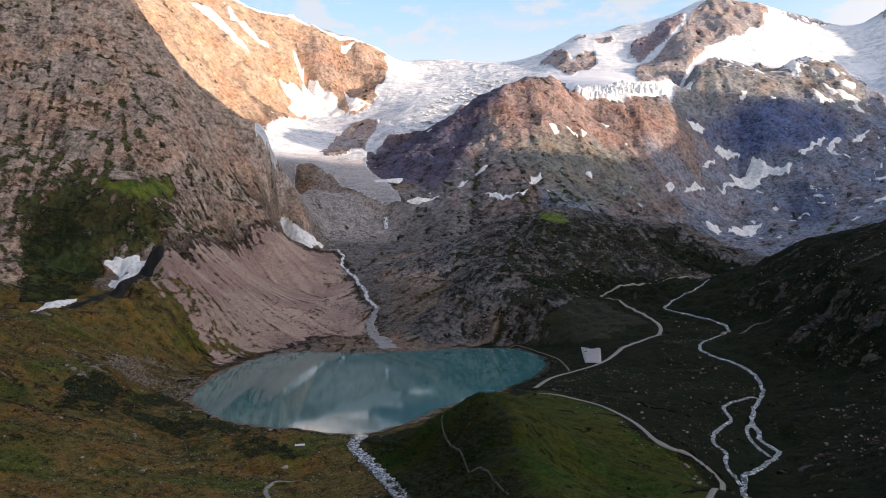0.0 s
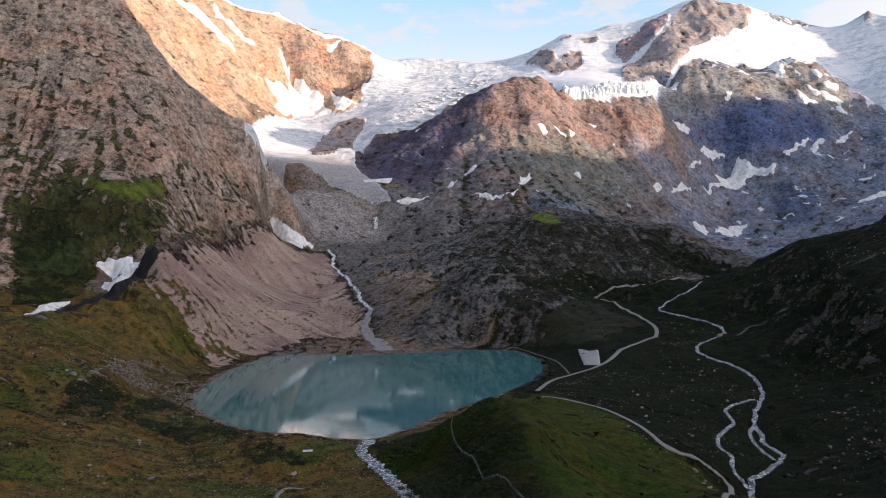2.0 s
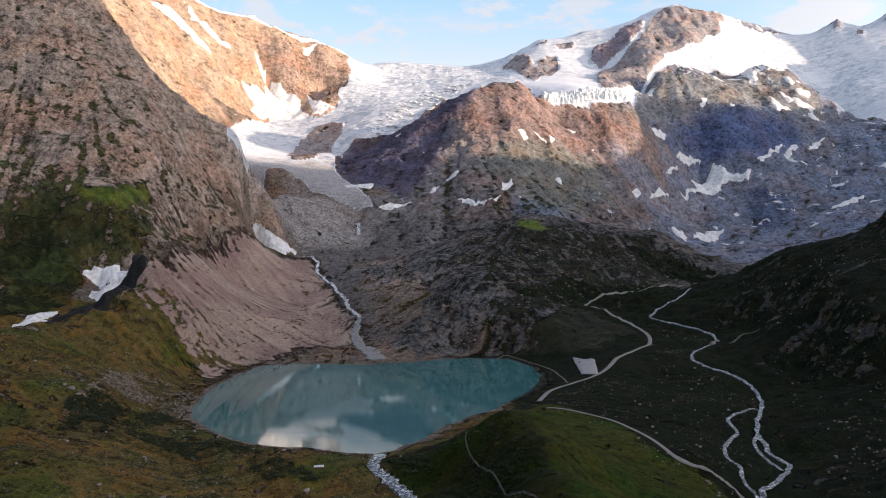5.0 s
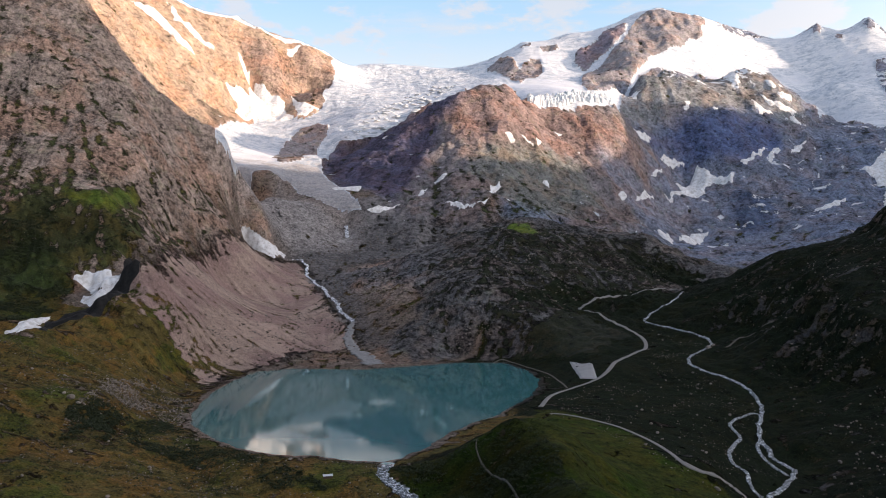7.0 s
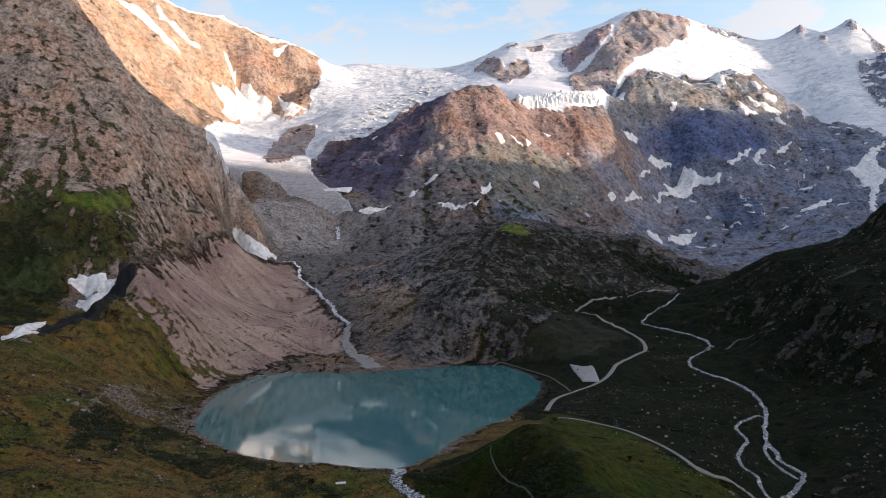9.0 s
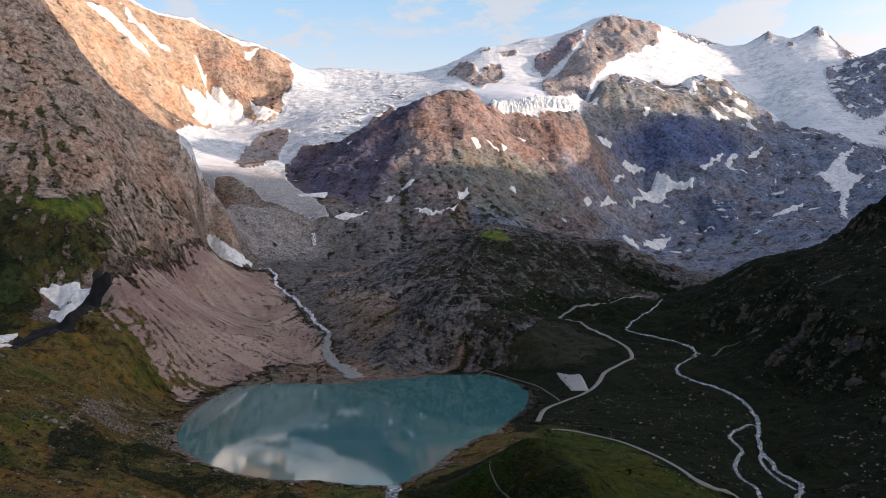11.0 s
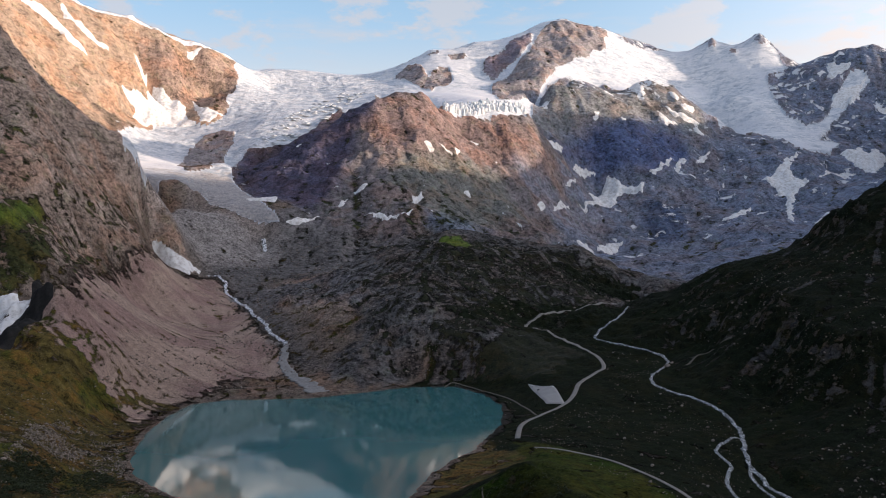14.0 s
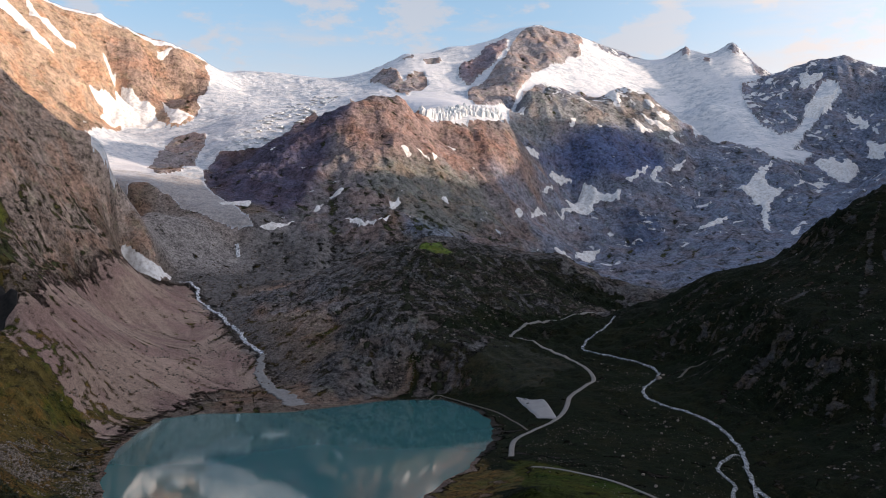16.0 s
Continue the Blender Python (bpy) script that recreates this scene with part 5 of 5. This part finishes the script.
def stone_field(name, label, category, poly, count, lo, hi, seed, keep=None):
    """Countless stones strewn over a stretch of the plan, joined."""
    rnd = np.random.RandomState(seed)
    p = np.array(poly, float)
    x = rnd.uniform(p[:, 0].min(), p[:, 0].max(), count * 6)
    y = rnd.uniform(p[:, 1].min(), p[:, 1].max(), count * 6)
    clump = fbm(x, y, 55, 4, seed) + 0.6 * fbm(x, y, 14, 2, seed + 3)
    ok = (signed(poly, x, y) > 0) & (signed(LAKE, x, y) < -3) & (clump > rnd.uniform(-0.25, 0.55, len(x)))
    for way in ("road", "road_upper"):
        ok &= near_line(WAYS[way], x, y) > 4.5
    x, y = x[ok][:count], y[ok][:count]
    z = ground_z(x, y)
    size = lo + (hi - lo) * rnd.rand(len(x)) ** 3.2
    verts, faces, base = [], [], 0
    for i in range(len(x)):
        v, f = STONES[rnd.randint(len(STONES))]
        a = rnd.uniform(0, 2 * math.pi)
        ca, sa_ = math.cos(a), math.sin(a)
        w = v * size[i] * (1, rnd.uniform(0.6, 1), rnd.uniform(0.6, 0.95))
        verts.append(np.stack([x[i] + w[:, 0] * ca - w[:, 1] * sa_, y[i] + w[:, 0] * sa_ + w[:, 1] * ca, z[i] + w[:, 2] + size[i] * 0.18], -1))
        faces.append(f + base)
        base += len(v)
    verts, faces = np.concatenate(verts), np.concatenate(faces)
    me = bpy.data.meshes.new(name)
    me.vertices.add(len(verts))
    me.vertices.foreach_set("co", verts.astype(np.float32).ravel())
    me.loops.add(faces.size)
    me.loops.foreach_set("vertex_index", faces.astype(np.int32).ravel())
    me.polygons.add(len(faces))
    me.polygons.foreach_set("loop_start", np.arange(0, faces.size, 3, dtype=np.int32))
    me.update(calc_edges=True)
    me.materials.append(STONE_MAT)
    return tagged(new(name, me), label, category, kind="stuff")


WEST = [(-520, 950), (-380, 1010), (-310, 1060), (-262, 1100), (-255, 860), (-200, 760), (-60, 710), (-30, 560), (-260, 520), (-345, 620)]
EAST = [(90, 850), (130, 1000), (250, 1050), (330, 1260), (380, 1180), (320, 1050), (340, 930), (290, 780), (200, 570), (150, 700)]
SIDE = [(250, 600), (340, 780), (380, 960), (440, 1180), (480, 1340), (700, 1200), (700, 950), (450, 750)]
FOOT = [(-330, 1090), (-270, 1240), (-150, 1260), (-60, 1330), (60, 1250), (120, 1280), (60, 1450), (-60, 1560), (-200, 1560), (-330, 1300)]
MOUND = [(60, 1250), (60, 1800), (250, 1800), (480, 1720), (480, 1480), (250, 1400), (130, 1260)]
HEAD = [(-330, 1900), (-120, 2110), (40, 2080), (-10, 1650), (-90, 1420), (-200, 1600)]
SHORE = [(-300, 1120), (-240, 1185), (-130, 1225), (110, 1240), (150, 1120), (120, 960), (60, 860), (-50, 735), (-110, 705), (-240, 770), (-290, 880)]
stone_field("boulder_field", "pale boulders strewn over turf beside the lake", "boulders", WEST, 5200, 0.4, 2.2, 1)
stone_field("boulder_field", "dense rubble of pale blocks on the turf", "boulders", ZONES["rubble_west"], 5000, 0.6, 2.8, 9)
stone_field("boulder_field", "pale boulders strewn over the dark meadow", "boulders", EAST, 1900, 0.4, 1.9, 2)
stone_field("boulder_field", "pale boulders scattered on the dark hillside", "boulders", SIDE, 1300, 0.6, 4.0, 3)
stone_field("boulder_field", "rubble at the foot of the scree slope", "boulders", FOOT, 2600, 0.8, 4.5, 4)
stone_field("boulder_field", "blocks scattered on the rounded rocky hill", "boulders", MOUND, 1500, 1.0, 6.0, 5)
stone_field("boulder_field", "rubble below the glacier snout", "boulders", HEAD, 1800, 1.0, 6.0, 6)
stone_field("boulder_field", "stones along the lake shore", "boulders", SHORE, 1200, 0.5, 2.6, 7)


def shrub_shapes(seed):
    rnd = random.Random(seed)
    verts, faces = [], []
    for _ in range(6):
        c = Vector((rnd.gauss(0, 0.32), rnd.gauss(0, 0.32), rnd.uniform(0.1, 0.5)))
        for _ in range(4):
            a = Vector((rnd.gauss(0, 1), rnd.gauss(0, 1), rnd.gauss(0, 0.7))).normalized()
            b = a.cross(Vector((rnd.gauss(0, 1), rnd.gauss(0, 1), rnd.gauss(0, 1)))).normalized()
            q = c + a * 0.2
            k = len(verts)
            verts += [tuple(q + b * 0.17), tuple(q - b * 0.17), tuple(q + a * 0.22), tuple(q + a * 0.04 + a.cross(b) * 0.14)]
            faces += [(k, k + 1, k + 2), (k, k + 2, k + 3), (k + 1, k + 3, k + 2)]
    return np.array(verts), np.array(faces)


def leaf_material():
    n = Nodes("alder_leaf")
    isle = n.add("ShaderNodeNewGeometry").outputs["Random Per Island"]
    return n.finish(n.ramp(isle, [(0.0, (0.010, 0.018, 0.007)), (0.6, (0.028, 0.042, 0.012)), (1.0, (0.055, 0.065, 0.02))]), 0.8)


BOULDERS, STONES, STONE_KEEP = STONES, [shrub_shapes(i) for i in range(6)], STONE_MAT
STONE_MAT = leaf_material()
stone_field("shrub_cover", "dark green dwarf shrubs in hollows of the turf", "shrubs", ZONES["shrub_band"], 3200, 1.4, 4.0, 21)
stone_field("shrub_cover", "low dark heather tufts on the turf", "shrubs", WEST, 7000, 0.7, 2.2, 26)
stone_field("shrub_cover", "dark green alder thicket beside the rubble", "shrubs", ZONES["shrub_dark"], 2200, 1.4, 4.2, 25)
stone_field("shrub_cover", "dark green alder scrub below the cliff", "shrubs", ZONES["grass_hollow"], 3000, 1.5, 4.5, 22)
stone_field("shrub_cover", "dark heath shrubs deepening the shaded side of the knoll", "shrubs", ZONES["knoll_shade_side"], 3000, 1.3, 3.4, 24)
stone_field("shrub_cover", "dark green scrub on the cliff ledges", "shrubs", ZONES["shrub_ledge"], 1500, 1.5, 5.0, 23)
STONES, STONE_MAT = BOULDERS, STONE_KEEP

# single large boulders
rnd = random.Random(5)
BIG = [bpy.data.meshes.new("boulder") for _ in range(5)]
for i, me in enumerate(BIG):
    bm = rng_shape(40 + i, 2)
    bm.to_mesh(me)
    bm.free()
    me.materials.append(STONE_MAT)


def boulder(x, y, size):
    ob = new("boulder", rnd.choice(BIG))
    tall = rnd.uniform(0.75, 1.0)
    ob.matrix_world = Matrix.LocRotScale((x, y, float(ground_z(x, y)) + size * 0.26 * tall), Euler((0, 0, rnd.uniform(0, 6.3))),
                                         (size, size * rnd.uniform(0.7, 1), size * tall))
    kind = "large" if size > 5 else "medium-sized"
    tagged(ob, kind + " pale grey boulder resting on the turf", "boulder", "boulders on the valley floor")


for x, y, size in ((-346, 800, 8.5), (-338, 795, 5.0), (-354, 806, 4.0), (-122, 655, 6.5), (-98, 672, 2.5), (-75, 705, 5.0), (-52, 700, 3.5), (372, 1142, 9.0), (382, 1150, 6.0)):
    boulder(x, y, size)
for poly, count in ((WEST, 60), (EAST, 45), (SIDE, 25)):
    p = np.array(poly)
    while count:
        x, y = rnd.uniform(p[:, 0].min(), p[:, 0].max()), rnd.uniform(p[:, 1].min(), p[:, 1].max())
        clear = all(near_line(WAYS[w], np.array(x), np.array(y)) > 6 for w in ("road", "road_upper", "river", "river_arm", "outlet"))
        if signed(poly, x, y) > 2 and signed(LAKE, x, y) < -5 and clear:
            boulder(x, y, rnd.uniform(2.2, 4.2))
            count -= 1


# ice towers along the broken edges of the two glaciers
def serac_mesh(seed):
    rnd = random.Random(seed)
    bm = bmesh.new()
    rings = []
    lean = (rnd.uniform(-0.15, 0.15), rnd.uniform(-0.15, 0.15))
    for h, w in ((-0.3, 0.62), (0.35, 0.52), (0.75, 0.40), (1.0, 0.13)):
        rings.append([bm.verts.new((math.cos(a) * w * rnd.uniform(0.75, 1.15) + lean[0] * h, math.sin(a) * w * rnd.uniform(0.7, 1.1) + lean[1] * h, h + rnd.uniform(-0.05, 0.05)))
                      for a in [i * math.pi / 3 for i in range(6)]])
    for a, b in zip(rings, rings[1:]):
        for i in range(6):
            bm.faces.new((a[i], a[(i + 1) % 6], b[(i + 1) % 6], b[i]))
    bm.faces.new(rings[-1])
    me = bpy.data.meshes.new("serac")
    bm.to_mesh(me)
    bm.free()
    me.materials.append(SERAC_MAT)
    return me


def serac_material():
    n = Nodes("serac_ice")
    tone = n.math("ADD", n.math("MULTIPLY", n.add("ShaderNodeObjectInfo").outputs["Random"], 0.5), n.math("MULTIPLY", n.noise(9, 6, 0.7), 0.7))
    col = n.ramp(tone, [(0.35, (0.50, 0.57, 0.62)), (0.6, (0.74, 0.76, 0.78)), (0.85, (0.84, 0.84, 0.84))])
    return n.finish(col, 0.6, n.bump(n.noise(4, 5, 0.7), 1.0, 0.7), Specular_IOR_Level=0.3)


SERAC_MAT = serac_material()
SERACS = [serac_mesh(70 + i) for i in range(6)]


def seracs(body, places):
    for x, y, w, h in places:
        ob = new("serac", rnd.choice(SERACS))
        ob.parent = BODY[body]
        ob.matrix_world = Matrix.LocRotScale((x, y, float(ground_z(x, y))), Euler((0, 0, rnd.uniform(0, 6.3))), (w, w * rnd.uniform(0.7, 1.2), h))


front = curve_points([tuple(p[:2]) for p in TERRAIN_LINES["ice_front"]], 5.0)
seracs("icecap", [(x + rnd.uniform(-4, 4), y + row * 16 + rnd.uniform(-5, 5), rnd.uniform(7, 19), rnd.uniform(8, 20) - row * 2) for x, y in front for row in (-1, 0, 1, 2) if rnd.random() < 0.85])
fall, zone = [], np.array(ZONES["icefall"], float)
while len(fall) < 140:
    x, y = rnd.uniform(zone[:, 0].min(), zone[:, 0].max()), rnd.uniform(zone[:, 1].min(), zone[:, 1].max())
    if signed(ZONES["icefall"], x, y) > 0:
        fall.append((x, y, rnd.uniform(12, 26), rnd.uniform(1.8, 3.6)))
seracs("glacier", fall)


# ---- car park, cars and shed ----
def box(bm, x, y, z, sx, sy, sz, bevel=0.0, taper=1.0):
    made = bmesh.ops.create_cube(bm, size=1.0)["verts"]
    for v in made:
        f = taper if v.co.z > 0 else 1.0
        v.co = Vector((x + v.co.x * sx * f, y + v.co.y * sy * f, z + v.co.z * sz))
    if bevel:
        bmesh.ops.bevel(bm, geom=list({e for v in made for e in v.link_edges}), offset=bevel, segments=2, affect="EDGES")


def car(x, y, turn, paint, label):
    root = new("car")
    bm = bmesh.new()
    box(bm, 0, 0, 0.62, 4.3, 1.75, 0.62, 0.15)
    part("body", bm, paint, root)
    bm = bmesh.new()
    box(bm, -0.2, 0, 1.15, 2.5, 1.6, 0.52, 0.08, 0.78)
    cabin = part("cabin", bm, paint, root)
    bm = bmesh.new()
    box(bm, -0.2, 0, 1.14, 2.36, 1.63, 0.34, 0.02, 0.84)
    part("window", bm, GLASS_MAT, cabin, "dark window band")
    for wx in (-1.35, 1.35):
        for wy in (-0.8, 0.8):
            bm = bmesh.new()
            bmesh.ops.create_cone(bm, cap_ends=True, segments=14, radius1=0.33, radius2=0.33, depth=0.22, matrix=Matrix.Translation((wx, wy, 0.33)) @ Matrix.Rotation(math.pi / 2, 4, "X"))
            part("wheel", bm, RUBBER_MAT, root, "black rubber wheel")
    root.matrix_world = pose(x, y, float(ground_z(x, y)) + 0.75, 0, 0, turn)
    tagged(root, label, "car", "cars on the car park")


def shed(x, y, turn):
    root = new("shed")
    bm = bmesh.new()
    box(bm, 0, 0, 1.0, 7.0, 2.6, 2.2)
    part("wall", bm, PLANK_MAT, root, "weathered dark wooden wall")
    bm = bmesh.new()
    box(bm, 0, -0.1, 2.3, 7.8, 3.6, 0.22, 0.04)
    for v in bm.verts:
        v.co.z += 0.16 * v.co.y
    part("roof", bm, ROOF_MAT, root, "pale sheet-metal roof")
    bm = bmesh.new()
    box(bm, -2.0, -1.34, 0.85, 0.9, 0.1, 1.8)
    part("door", bm, PLANK_MAT, root)
    root.matrix_world = pose(x, y, float(ground_z(x, y)) - 0.1, 0, 0, turn)
    tagged(root, "low wooden shed with a pale metal roof on the turf", "shed")


tagged(snow_patch(WAYS["carpark"], 500, "car_park", LOT_MAT, 0.5, 0.7, 0.2), "small pale gravel car park beside the road", "car park", kind="structure")
pk = np.array(WAYS["carpark"], float)
ex, ey = pk[1] - pk[0]
heading = math.degrees(math.atan2(ey, ex))
for f, g, paint, label in ((0.12, 0.10, 0, "white car parked on pale gravel"), (0.30, 0.06, 1, "silver car parked on pale gravel"), (0.86, 0.08, 0, "white car parked on pale gravel"), (0.2, 0.3, 2, "dark grey car parked on pale gravel")):
    q = pk[0] + (pk[1] - pk[0]) * f + (pk[3] - pk[0]) * g
    car(q[0], q[1], heading + 90 + rnd.uniform(-8, 8), CAR_MATS[paint], label)
shed(WAYS["hut"][1][0], WAYS["hut"][1][1], 8)
